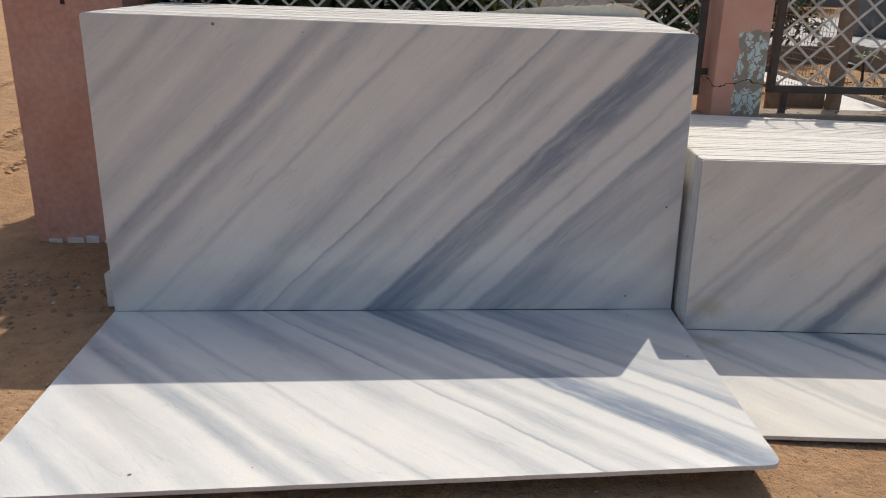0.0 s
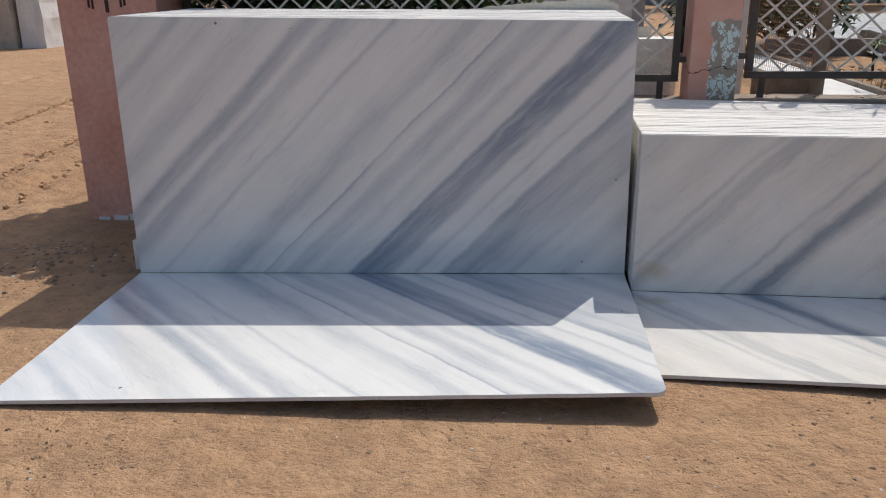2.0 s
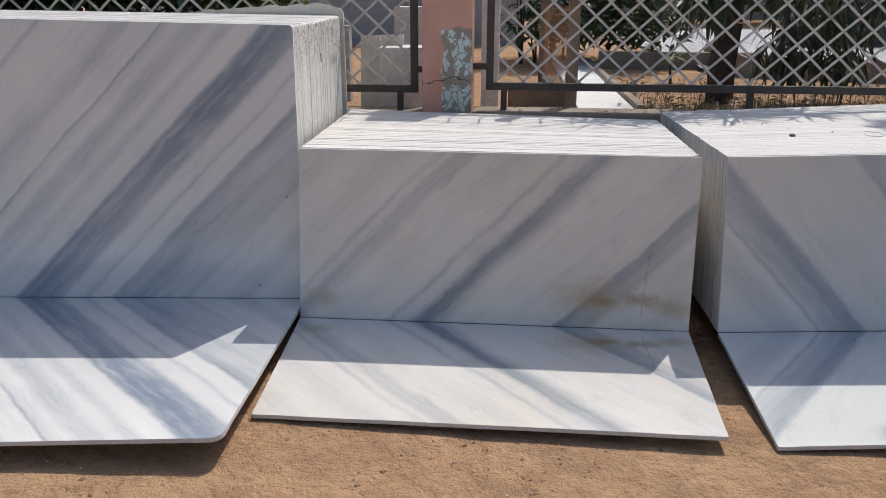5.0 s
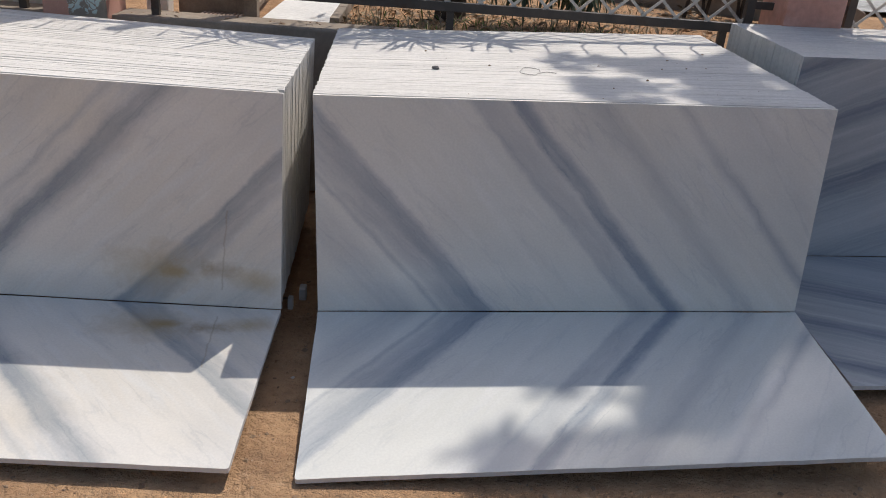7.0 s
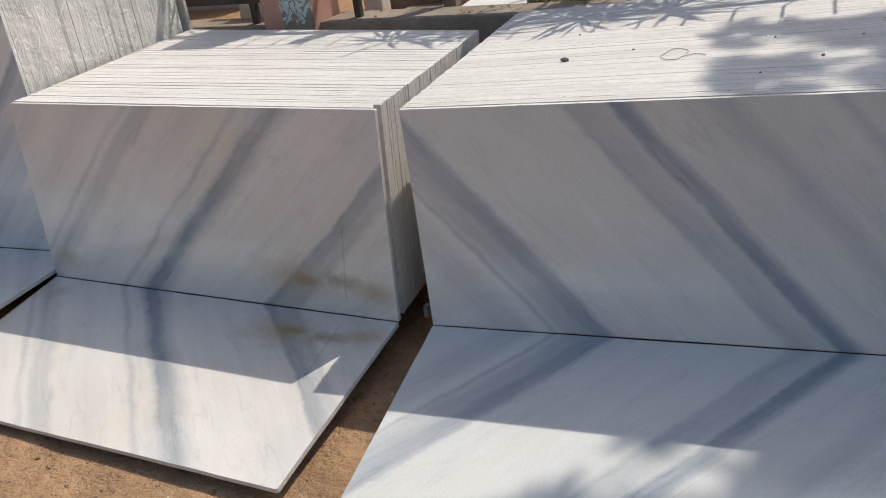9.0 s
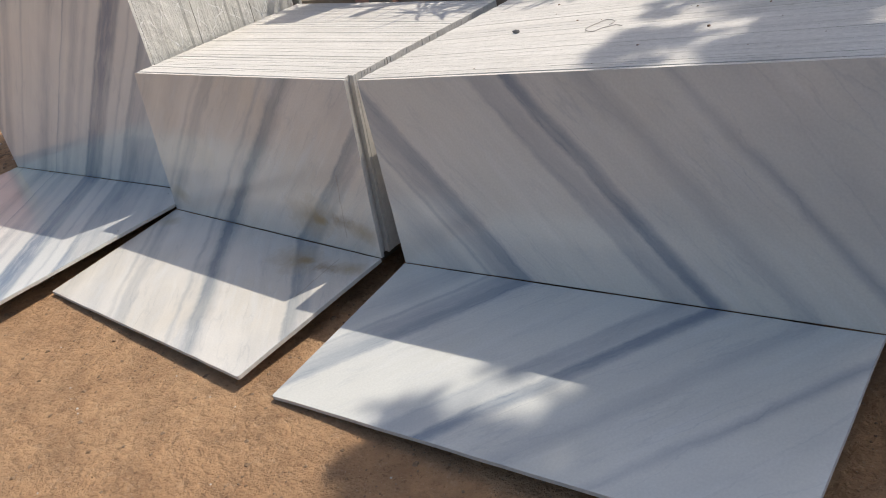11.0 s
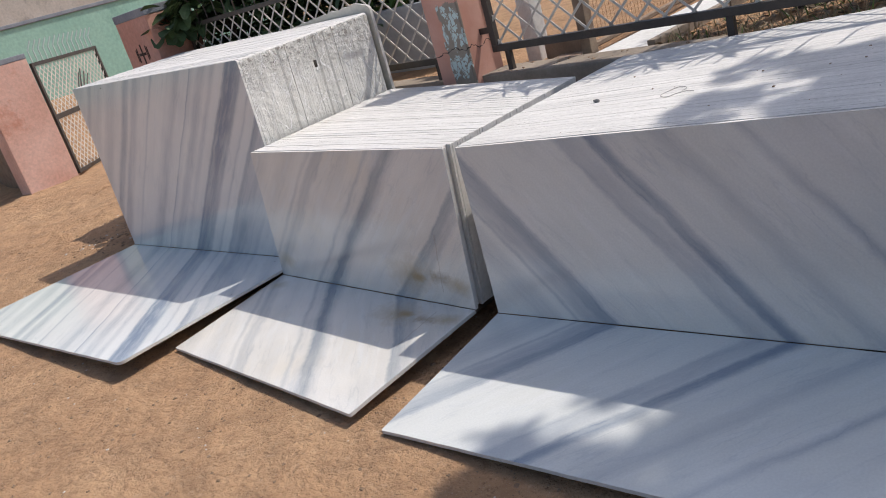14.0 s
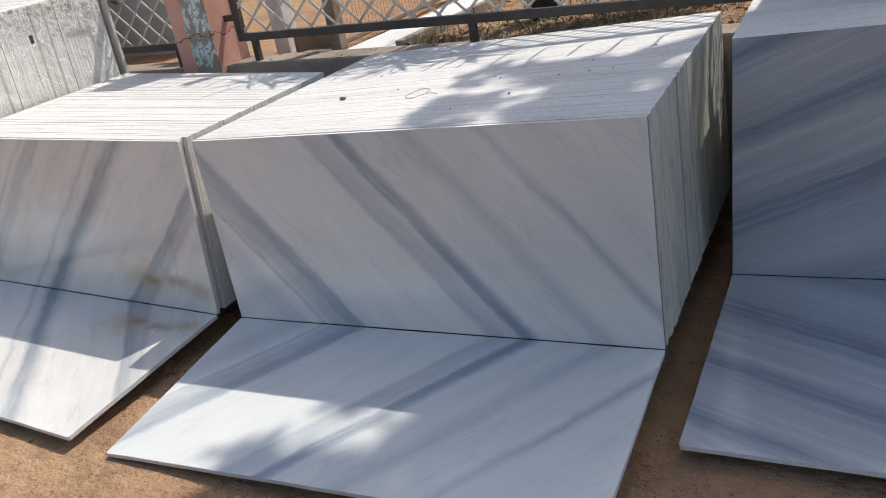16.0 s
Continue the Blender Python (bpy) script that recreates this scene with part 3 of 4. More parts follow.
def peeling_material():
    """Salmon paint that has come away from the lower right of the pillar's front, down to pale blue paint and grey render."""
    m = Mat("peeling_salmon_paint", 0.8, 0, 0.3)
    o = m.obj()
    sep = m.node("SeparateXYZ")
    m.link(o, sep.inputs[0])
    big, fine, edge = m.noise(o, 2.2, 5, 0.6), m.noise(o, 40, 3, 0.6), m.noise(o, 16, 5, 0.65)
    pink = m.mix(m.ramp(big, [(0.35, 0.0), (0.65, 1.0)]), (0.58, 0.30, 0.225), (0.68, 0.42, 0.345))
    wob = m.math("MULTIPLY", m.math("SUBTRACT", edge, 0.5), 0.10)
    xx = m.math("ADD", sep.outputs[0], wob)
    zz = m.math("ADD", sep.outputs[2], wob)
    gone = m.math("MULTIPLY", m.math("GREATER_THAN", xx, 3.135), m.math("LESS_THAN", zz, 1.275))
    gone = m.math("MULTIPLY", gone, m.math("LESS_THAN", sep.outputs[1], 1.16))
    mp = m.node("Mapping")
    mp.inputs["Scale"].default_value = (1.5, 1.5, 0.75)
    m.link(o, mp.inputs["Vector"])
    warped = m.node("VectorMath")
    warped.operation = "ADD"
    nz = m.node("TexNoise", Scale=11.0, Detail=3.0)
    m.link(o, nz.inputs["Vector"])
    sc = m.node("VectorMath")
    sc.operation = "SCALE"
    sc.inputs["Scale"].default_value = 0.16
    m.link(nz.outputs["Color"], sc.inputs[0])
    m.link(mp.outputs[0], warped.inputs[0])
    m.link(sc.outputs[0], warped.inputs[1])
    vor = m.node("TexVoronoi", Scale=17.0)
    vor.feature = "DISTANCE_TO_EDGE"
    m.link(warped.outputs[0], vor.inputs["Vector"])
    cell = m.node("TexVoronoi", Scale=17.0)
    m.link(warped.outputs[0], cell.inputs["Vector"])
    flake = m.math("MULTIPLY", m.math("GREATER_THAN", vor.outputs["Distance"], 0.05), m.math("GREATER_THAN", m.noise(o, 15.0, 4, 0.6, (1.0, 1.0, 0.7)), 0.5))
    render = m.mix(fine, (0.25, 0.215, 0.175), (0.36, 0.32, 0.27))
    blue = m.mix(fine, (0.50, 0.63, 0.62), (0.62, 0.72, 0.70))
    split = m.math("LESS_THAN", m.math("ABSOLUTE", m.math("SUBTRACT", m.math("MULTIPLY_ADD", m.noise(o, 7.0, 5, 0.6), 0.16, sep.outputs[2]), 1.07)), 0.0028)
    skin = m.mix(gone, pink, m.mix(flake, render, blue))
    m.color(m.mix(split, skin, (0.05, 0.04, 0.035)))
    h = m.math("ADD", m.math("MULTIPLY", m.math("SUBTRACT", 1.0, gone), 1.0), m.math("MULTIPLY", flake, 0.6))
    return m.bump(m.math("ADD", h, m.math("MULTIPLY", fine, 0.2)), 0.6, 0.006).m


PEELING = peeling_material()


def fence_panel(x0, x1, zb, zt, y, legs, label, tabs):
    ob = thing("fence_panel", label, "fence", "mesh panels of the fence", "thing")
    for name, a in (("bottom_rail", (x0, x1, zb, zb + 0.042)), ("top_rail", (x0, x1, zt - 0.035, zt)), ("upright", (x0, x0 + 0.042, zb + 0.042, zt - 0.035)), ("upright", (x1 - 0.042, x1, zb + 0.042, zt - 0.035))):
        bm = bmesh.new()
        box(bm, a[0], a[1], y - 0.02, y + 0.02, a[2], a[3], 0.003)
        part(name, bm, IRON, ob)
    for lx in legs:
        bm = bmesh.new()
        box(bm, lx - 0.018, lx + 0.018, y - 0.014, y + 0.014, zb - 0.16, zb)
        part("leg", bm, IRON, ob)
    for tx0, tx1 in tabs:
        bm = bmesh.new()
        box(bm, tx0, tx1, y - 0.012, y + 0.012, zb + 0.115, zb + 0.15)
        part("bracket", bm, IRON, ob)
    # flat diagonal strips, one set behind the other
    ax, az, bx, bz = x0 + 0.04, zb + 0.04, x1 - 0.04, zt - 0.033
    pitch, rise = 0.158, 0.145 / 0.158
    h = (bz - az) / rise
    c = ax - h
    while c < bx:
        for flip in (0, 1):
            p0, p1 = Vector((c, az)), Vector((c + h, bz))
            lo_x, hi_x = max(p0.x, ax), min(p1.x, bx)
            if hi_x - lo_x < 0.02:
                continue
            q0 = Vector((lo_x, az + (lo_x - c) * rise))
            q1 = Vector((hi_x, az + (hi_x - c) * rise))
            if flip:
                q0.x, q1.x = ax + bx - q0.x, ax + bx - q1.x
            d = q1 - q0
            bm = bmesh.new()
            mid = (q0 + q1) / 2
            box(bm, -d.length / 2, d.length / 2, -0.002, 0.002, -0.0066, 0.0066, 0, Matrix.Translation((mid.x, y - 0.004 + 0.005 * flip, mid.y)) @ Matrix.Rotation(-math.atan2(d.y, d.x), 4, "Y"))
            part("mesh_strip", bm, WIRE, ob)
        c += pitch
    # bent spikes along the top
    n = int((x1 - x0) / 0.157)
    for i in range(n):
        sx = x0 + 0.08 + i * 0.157
        bm = bmesh.new()
        rod(bm, (sx, y, zt - 0.01), (sx, y, zt + 0.13), 0.006, 5)
        rod(bm, (sx, y, zt + 0.13), (sx + 0.03, y - 0.11, zt + 0.24), 0.006, 5)
        part("spike", bm, IRON, ob)
    return ob


pillar("gate_pillar", -0.85, -0.2, 0.95, 1.4, -0.05, 1.82, PINK, "wide salmon-painted gate pillar with a dark painted mark")
pillar("fence_pillar", 3.02, 3.298, 1.137, 1.42, -0.05, 1.70, PEELING, "salmon-painted fence pillar with peeling pale blue paint")
pillar("fence_pillar", 6.42, 6.70, 1.137, 1.42, -0.05, 1.66, PINK, "salmon-painted fence pillar behind the shaded stack")
pillar("gate_pillar", -5.75, -5.3, 0.80, 1.50, -0.05, 1.83, PINK_SUNLIT, "salmon-painted gate pillar with damp patches at its foot")

fence_panel(-0.16, 2.98, 0.905, 1.575, 1.28, (0.4, 1.6, 2.875), "black framed fence panel with pale diamond mesh", ((2.98, 3.02),))
fence_panel(3.375, 6.33, 0.925, 1.575, 1.29, (3.48, 4.87, 6.2), "black framed fence panel with pale diamond mesh between pillars", ((3.298, 3.375), (6.33, 6.42)))
fence_panel(6.78, 9.6, 0.935, 1.59, 1.29, (6.9, 8.2, 9.4), "black framed fence panel with pale diamond mesh behind the shaded stack", ((6.70, 6.78),))

# ---------------------------------------------------------------- beyond the gate
bm = bmesh.new()
box(bm, -10.3, -10.0, -8.0, 9.0, -0.1, 2.42, 0.02)
wall = tagged(part("compound_wall", bm, MINT), "mint-green painted compound wall with stained top", "wall", kind="structure")
bm = bmesh.new()
box(bm, -10.33, -9.97, -8.0, 9.0, 2.42, 2.49, 0.01)
part("coping", bm, GREY_CAP, wall, "weathered dark coping")
bm = bmesh.new()
box(bm, -13.6, -13.3, -4.0, 7.2, -0.1, 3.25, 0.02)
tagged(part("house_wall", bm, CREAM_WALL), "stained cream house wall behind the compound wall", "wall", kind="structure")
bm = bmesh.new()
box(bm, -9.9, -5.75, 1.0, 1.16, -0.1, 0.95, 0.02)
tagged(part("side_wall", bm, WOOD), "low brown weathered wall beside the gate", "wall", kind="structure")


PALE_MINT = plain("pale_mint_paint", (0.55, 0.68, 0.62), (0.62, 0.74, 0.68), 8, 0.6, 0.2, 0.002)


def mesh_gate(hinge, end, z0, z1):
    """A leaf of flat bars and diamond mesh, swung inwards, with bent spikes on top."""
    h, e = Vector(hinge), Vector(end)
    d = e - h
    w = d.length
    g = thing("mesh_gate", "open iron gate leaf with pale diamond mesh and bent spikes", "gate", at=Matrix.Translation((h.x, h.y, 0)) @ Matrix.Rotation(math.atan2(d.y, d.x), 4, "Z"))

    def bar(name, x0, x1, za, zb, mat=IRON, y=0.0, t=0.018):
        b2 = bmesh.new()
        box(b2, x0, x1, y - t, y + t, za, zb)
        part(name, b2, mat, g)

    bar("bottom_rail", 0, w, z0, z0 + 0.05)
    bar("middle_rail", 0, w, 0.86, 0.93)
    bar("top_rail", 0, w, z1 - 0.05, z1)
    bar("stile", 0, 0.05, z0, z1, t=0.02)
    bar("stile", w - 0.05, w, z0, z1, t=0.02)
    for za, zb in ((z0 + 0.05, 0.86), (0.93, z1 - 0.05)):
        hgt = zb - za
        c = -hgt
        while c < w:
            for flip in (0, 1):
                lo, hi = max(c, 0.04), min(c + hgt, w - 0.04)
                if hi - lo > 0.03:
                    a, q = Vector((lo, za + lo - c)), Vector((hi, za + hi - c))
                    if flip:
                        a.x, q.x = w - a.x, w - q.x
                    dd, mid = q - a, (a + q) / 2
                    b2 = bmesh.new()
                    box(b2, -dd.length / 2, dd.length / 2, -0.002, 0.002, -0.008, 0.008, 0, Matrix.Translation((mid.x, -0.004 + 0.006 * flip, mid.y)) @ Matrix.Rotation(-math.atan2(dd.y, dd.x), 4, "Y"))
                    part("mesh_strip", b2, WIRE, g)
            c += 0.115
    for i in range(14):
        x = 0.08 + i * (w - 0.16) / 13
        b2 = bmesh.new()
        rod(b2, (x, 0, z1 - 0.01), (x, 0, z1 + 0.17), 0.011, 5)
        rod(b2, (x, 0, z1 + 0.17), (x + 0.05, -0.06, z1 + 0.29), 0.011, 5)
        part("spike", b2, PALE_MINT, g, "pale mint painted spike")
    # an iron flourish on the upper mesh
    for i in range(4):
        b2 = bmesh.new()
        rod(b2, (w * 0.45 + i * 0.09, -0.03, 1.12), (w * 0.55 + i * 0.09, -0.03, 1.42 - 0.05 * abs(i - 1)), 0.010, 5)
        part("ornament_bar", b2, IRON, g)


mesh_gate((-5.3, 1.52), (-6.65, 3.0), 0.06, 1.68)

# painted mark on the gate pillar: dark strokes of a small cross with dashes beside it
mark = thing("painted_mark", "dark brown painted strokes on the salmon gate pillar", "mark", at=pose(-0.52, 0.9475, 1.44))
DARK_PAINT = plain("dark_brown_paint", (0.035, 0.018, 0.016), (0.06, 0.03, 0.025), 20, 0.7)
for x0, x1, z0, z1 in ((-0.012, 0.012, -0.09, 0.09), (-0.07, -0.013, -0.012, 0.012), (0.013, 0.07, -0.012, 0.012), (-0.125, -0.11, -0.06, 0.05), (-0.10, -0.086, -0.07, 0.06), (0.086, 0.10, -0.06, 0.07), (0.11, 0.125, -0.05, 0.06)):
    bm = bmesh.new()
    box(bm, x0, x1, -0.001, 0.001, z0, z1)
    part("stroke", bm, DARK_PAINT, mark)

# pale strip of broken plaster along the gate pillar's foot
bm = bmesh.new()
for i in range(5):
    box(bm, -0.78 + i * 0.11, -0.70 + i * 0.11 + 0.02 * (i % 2), 0.935, 0.95, -0.02, 0.035 + 0.012 * (i % 3), 0.004)
tagged(part("plaster_edge", bm, STONE_WHITE), "broken pale plaster along the pillar's foot", "plaster", kind="structure")


def rough_block(name, x0, x1, y0, y1, z0, z1, mat, label, group="", seed=1, amp=0.02):
    """A quarried block with uneven faces and worn edges."""
    bm = bmesh.new()
    box(bm, x0, x1, y0, y1, z0, z1)
    bmesh.ops.subdivide_edges(bm, edges=bm.edges[:], cuts=5, use_grid_fill=True)
    for v in bm.verts:
        n = noise.noise_vector(v.co * 2.3 + Vector((seed, 0, 0)))
        up = 0.3 if v.co.z < z0 + 0.01 else 1.0
        v.co += Vector((n.x, n.y, n.z * 0.6)) * amp * up
    return tagged(part(name, bm, mat), label, "block", group, "thing")


TAN_BLOCK = plain("tan_stone", (0.42, 0.36, 0.29), (0.52, 0.46, 0.38), 1.2, 0.85, 0.4, 0.01, c3=(0.30, 0.25, 0.20))
rough_block("marble_block", -14.6, -11.9, 16.2, 18.0, -0.02, 2.6, TAN_BLOCK, "tan quarried stone block beyond the gate", "far blocks", 3, 0.05)
rough_block("marble_block", -11.8, -11.1, 16.3, 18.0, -0.02, 2.4, STONE_WHITE, "whitish quarried stone block beyond the gate", "far blocks", 4, 0.05)

# ---------------------------------------------------------------- the raised yard behind the fence
Y0 = 0.765
rough_block("marble_block", 2.72, 3.0, 1.50, 1.74, Y0 - 0.02, 1.15, STONE_WHITE, "white marble block behind the mesh fence", "blocks in the yard", 5)
rough_block("marble_block", 2.35, 3.0, 4.6, 5.1, Y0 - 0.02, 1.35, STONE_WHITE, "white marble block stacked behind the fence", "blocks in the yard", 6)
rough_block("marble_block", 2.72, 3.05, 5.25, 5.8, Y0 - 0.02, 1.62, STONE_WHITE, "tall white marble block at the back of the yard", "blocks in the yard", 7)
slab("marble_sheet", [(0, 0), (0.24, 0), (0.25, 0.46), (0.0, 0.45)], 0.02, frame_from((2.6, 1.56, Y0), (2.84, 1.57, Y0), (2.6, 1.64, Y0 + 0.46)), (CREAM_SLAB, EDGE), -1, "cream marble offcut leaning behind the fence", "offcuts in the yard")
slab("marble_sheet", [(0, 0), (0.2, 0), (0.12, 0.44), (0.0, 0.45)], 0.02, frame_from((2.59, 1.52, Y0), (2.79, 1.53, Y0), (2.59, 1.60, Y0 + 0.45)), (CREAM_SLAB, EDGE), -1, "broken cream marble offcut leaning behind the fence", "offcuts in the yard")
bm = bmesh.new()
box(bm, 0.3, 2.45, 1.9, 2.0, Y0 - 0.05, 1.26, 0.008)
tagged(part("low_wall", bm, GREY_WALL), "smooth grey low wall behind the fence", "wall", kind="structure")
bm = bmesh.new()
box(bm, -3.0, 3.6, 9.0, 9.2, Y0 - 0.1, 3.0, 0.01)
tagged(part("yard_wall", bm, GREY_WALL), "plain grey plastered wall at the back of the yard", "wall", kind="structure")
bm = bmesh.new()
box(bm, 2.0, 30.0, 26.0, 26.3, Y0 - 0.1, 3.2, 0.01)
tagged(part("far_wall", bm, GREY_WALL), "distant grey boundary wall", "wall", kind="structure")

bm = bmesh.new()
box(bm, 3.93, 4.27, 1.46, 5.6, Y0 - 0.05, Y0 + 0.03, 0.006)
tagged(part("garden_path", bm, STONE_WHITE), "pale stone garden path with leaf shadows", "path", kind="structure")
kerb = thing("path_kerb", "thin weathered kerb along the pale path", "kerb", kind="structure")
for i in range(9):
    bm = bmesh.new()
    box(bm, 4.275, 4.325, 1.5 + i * 0.45, 1.935 + i * 0.45, Y0 - 0.05, Y0 + 0.06, 0.008)
    part("kerb_stone", bm, CEMENT, kerb)
bm = bmesh.new()
box(bm, 4.36, 5.9, 4.75, 4.85, Y0 - 0.05, Y0 + 0.17, 0.01)
tagged(part("planter_wall", bm, CEMENT), "low cement planter wall in the yard", "wall", kind="structure")

# white gravel bed behind a sawtooth row of tilted bricks
GRAVEL = plain("white_marble_chips", (0.60, 0.60, 0.59), (0.72, 0.72, 0.70), 9, 0.9, 0.9, 0.03, c3=(0.45, 0.44, 0.42))
bm = bmesh.new()
bmesh.ops.create_grid(bm, x_segments=60, y_segments=60, size=1.0)
for v in bm.verts:
    v.co = Vector((9.6 + v.co.x * 4.3, 9.6 + v.co.y * 5.4, Y0 + 0.045 + 0.03 * noise.noise(v.co * 14)))
tagged(part("gravel_bed", bm, GRAVEL), "bright bed of white marble chips", "gravel", kind="stuff")
edging = thing("brick_edging", "sawtooth row of tilted grey bricks round the gravel", "edging", kind="structure")
tooth = bmesh.new()
box(tooth, -0.10, 0.10, -0.05, 0.05, -0.13, 0.125, 0.006, Matrix.Rotation(radians(24), 4, "Y"))
tooth = mesh_of(tooth, "brick", CEMENT)
for i in range(22):
    f = i / 14
    o = part("brick", tooth, None, edging)
    o.location = (5.45 + 1.55 * f, 4.1 - 0.62 * f, Y0 + 0.05)
    o.rotation_euler = (0, 0, math.atan2(-0.62, 1.55) + 0.05 * math.sin(i * 2.1))
for i in range(10):
    o = part("brick", tooth, None, edging)
    o.location = (5.38 + 0.03 * i, 4.25 + 0.17 * i, Y0 + 0.05)
    o.rotation_euler = (0, 0, radians(80))
DARK_ROCK = plain("dark_granite", (0.10, 0.10, 0.10), (0.17, 0.165, 0.16), 3, 0.85, 0.6, 0.02)
rough_block("boulder", 7.4, 8.8, 8.2, 9.1, Y0 - 0.05, 1.5, DARK_ROCK, "dark grey boulder on the white gravel", "", 9, 0.16)

# wooden post with a panel of fine welded mesh beside the path
post = thing("mesh_screen", "fine wire mesh screen on weathered wooden posts", "screen")
for px, py, h in ((3.88, 1.53, 1.5), (3.76, 3.2, 0.95)):
    bm = bmesh.new()
    box(bm, px - 0.035, px + 0.035, py - 0.035, py + 0.035, Y0 - 0.05, Y0 + h, 0.006)
    part("post", bm, WOOD, post)
bm = bmesh.new()
rod(bm, (3.88, 1.53, Y0 + 0.06), (3.76, 3.2, Y0 + 0.06), 0.02, 6)
part("bottom_bar", bm, WOOD, post)
bm = bmesh.new()
for i in range(40):
    f = i / 39
    x, y = 3.88 - 0.12 * f, 1.53 + 1.67 * f
    rod(bm, (x, y, Y0 + 0.06), (x, y, Y0 + 0.62), 0.0016, 3)
for i in range(14):
    z = Y0 + 0.08 + i * 0.04
    rod(bm, (3.88, 1.53, z), (3.76, 3.2, z), 0.0016, 3)
part("mesh", bm, RUST, post, "fine rusty wire")
bm = bmesh.new()
box(bm, 3.5, 3.86, 1.60, 1.63, Y0 - 0.02, Y0 + 0.14, 0.004)
tagged(part("plank", bm, WOOD), "dark weathered plank on edge beside the path", "plank")
bm = bmesh.new()
box(bm, 3.33, 3.44, 1.62, 1.73, Y0 - 0.05, 1.9, 0.01)
tagged(part("concrete_post", bm, STONE_WHITE), "whitewashed concrete post behind the fence", "post")


# ---------------------------------------------------------------- plants
def leaf_material(name, c1, c2, rough=0.5):
    m = Mat(name, rough, 0, 0.4)
    geo = m.node("NewGeometry")
    o = m.obj()
    col = m.mix(geo.outputs["Random Per Island"], c1, c2)
    col = m.mix(1.0, col, m.ramp(m.noise(o, 30, 2, 0.5), [(0.3, 0.8), (0.7, 1.15)]), "MULTIPLY")
    m.color(col)
    m.b.inputs["Subsurface Weight"].default_value = 0.0
    return m.m


LEAF_DARK = leaf_material("dark_green_leaves", (0.045, 0.075, 0.032), (0.095, 0.145, 0.06))
LEAF_LONG = leaf_material("long_drooping_leaves", (0.045, 0.062, 0.032), (0.085, 0.11, 0.055))
LEAF_FRESH = leaf_material("fresh_green_leaves", (0.07, 0.14, 0.03), (0.16, 0.24, 0.06))
LEAF_DRY = leaf_material("dry_grass", (0.20, 0.16, 0.09), (0.38, 0.30, 0.18), 0.8)
LEAF_DEAD = leaf_material("fallen_leaves", (0.17, 0.125, 0.08), (0.36, 0.27, 0.18), 0.85)


POINTED = ((0.0, 0.12, 0.0), (0.35, 1.0, 0.02), (0.7, 0.8, 0.10), (1.0, 0.02, 0.24))
BLUNT = ((0.0, 0.15, 0.0), (0.4, 0.75, 0.01), (0.78, 1.0, 0.07), (1.0, 0.4, 0.14))


def leaves(mat, spots, length, width, droop, seed, name="foliage", shape=POINTED):
    """One mesh of bent, pointed leaves: each a strip of two folded halves."""
    rnd = random.Random(seed)
    verts, faces = [], []
    for p in spots:
        az = rnd.uniform(0, 2 * math.pi)
        el = rnd.uniform(-0.5, 0.7) - droop
        L, W = length * rnd.uniform(0.65, 1.2), width * rnd.uniform(0.7, 1.2)
        d = Vector((math.cos(az) * math.cos(el), math.sin(az) * math.cos(el), math.sin(el)))
        s = d.cross(Vector((0, 0, 1)))
        s = (s.normalized() if s.length > 0.01 else Vector((1, 0, 0)))
        n = s.cross(d)
        s = (s + n * rnd.uniform(-0.7, 0.7)).normalized()
        b = len(verts)
        p = Vector(p)
        for f, w, sag in shape:
            c = p + d * L * f - Vector((0, 0, sag * L))
            verts += [c - s * W * w / 2 + n * W * 0.15 * w, c, c + s * W * w / 2 + n * W * 0.15 * w]
        for k in range(3):
            a = b + 3 * k
            faces += [(a, a + 1, a + 4, a + 3), (a + 1, a + 2, a + 5, a + 4)]
    me = bpy.data.meshes.new(name)
    me.from_pydata([tuple(v) for v in verts], [], faces)
    me.materials.append(mat)
    return me


def clumps(centres, per, rnd):
    out = []
    for cx, cy, cz, r, *count in centres:
        for _ in range(count[0] if count else per):
            d = Vector((rnd.gauss(0, 1), rnd.gauss(0, 1), rnd.gauss(0, 1))).normalized() * r * rnd.random() ** 0.4
            out.append((cx + d.x, cy + d.y, cz + d.z * 0.7))
    return out


def tree(label, foot, trunk_h, r, limbs, centres, per, mat, length, width, droop, seed, shape=POINTED):
    rnd = random.Random(seed)
    t = thing("tree", label, "tree")
    bm = bmesh.new()
    p = Vector(foot)
    steps = 7
    for i in range(steps):
        q = p + Vector((rnd.uniform(-0.03, 0.03), rnd.uniform(-0.03, 0.03), trunk_h / steps))
        rod(bm, p, q, r * (1 - 0.08 * i), 9, r * (1 - 0.08 * (i + 1)))
        p = q
    part("trunk", bm, BARK, t)
    for (lx, ly, lz) in limbs:
        bm = bmesh.new()
        a, e = p - Vector((0, 0, trunk_h * 0.12)), Vector((lx, ly, lz))
        mid = a.lerp(e, 0.5) + Vector((rnd.uniform(-0.1, 0.1), rnd.uniform(-0.1, 0.1), 0.12))
        rod(bm, a, mid, r * 0.45, 6, r * 0.3)
        rod(bm, mid, e, r * 0.3, 6, r * 0.08)
        part("limb", bm, BARK, t)
    part("crown", leaves(mat, clumps(centres, per, rnd), length, width, droop, seed, "crown", shape), None, t)
    return t


rnd = random.Random(5)
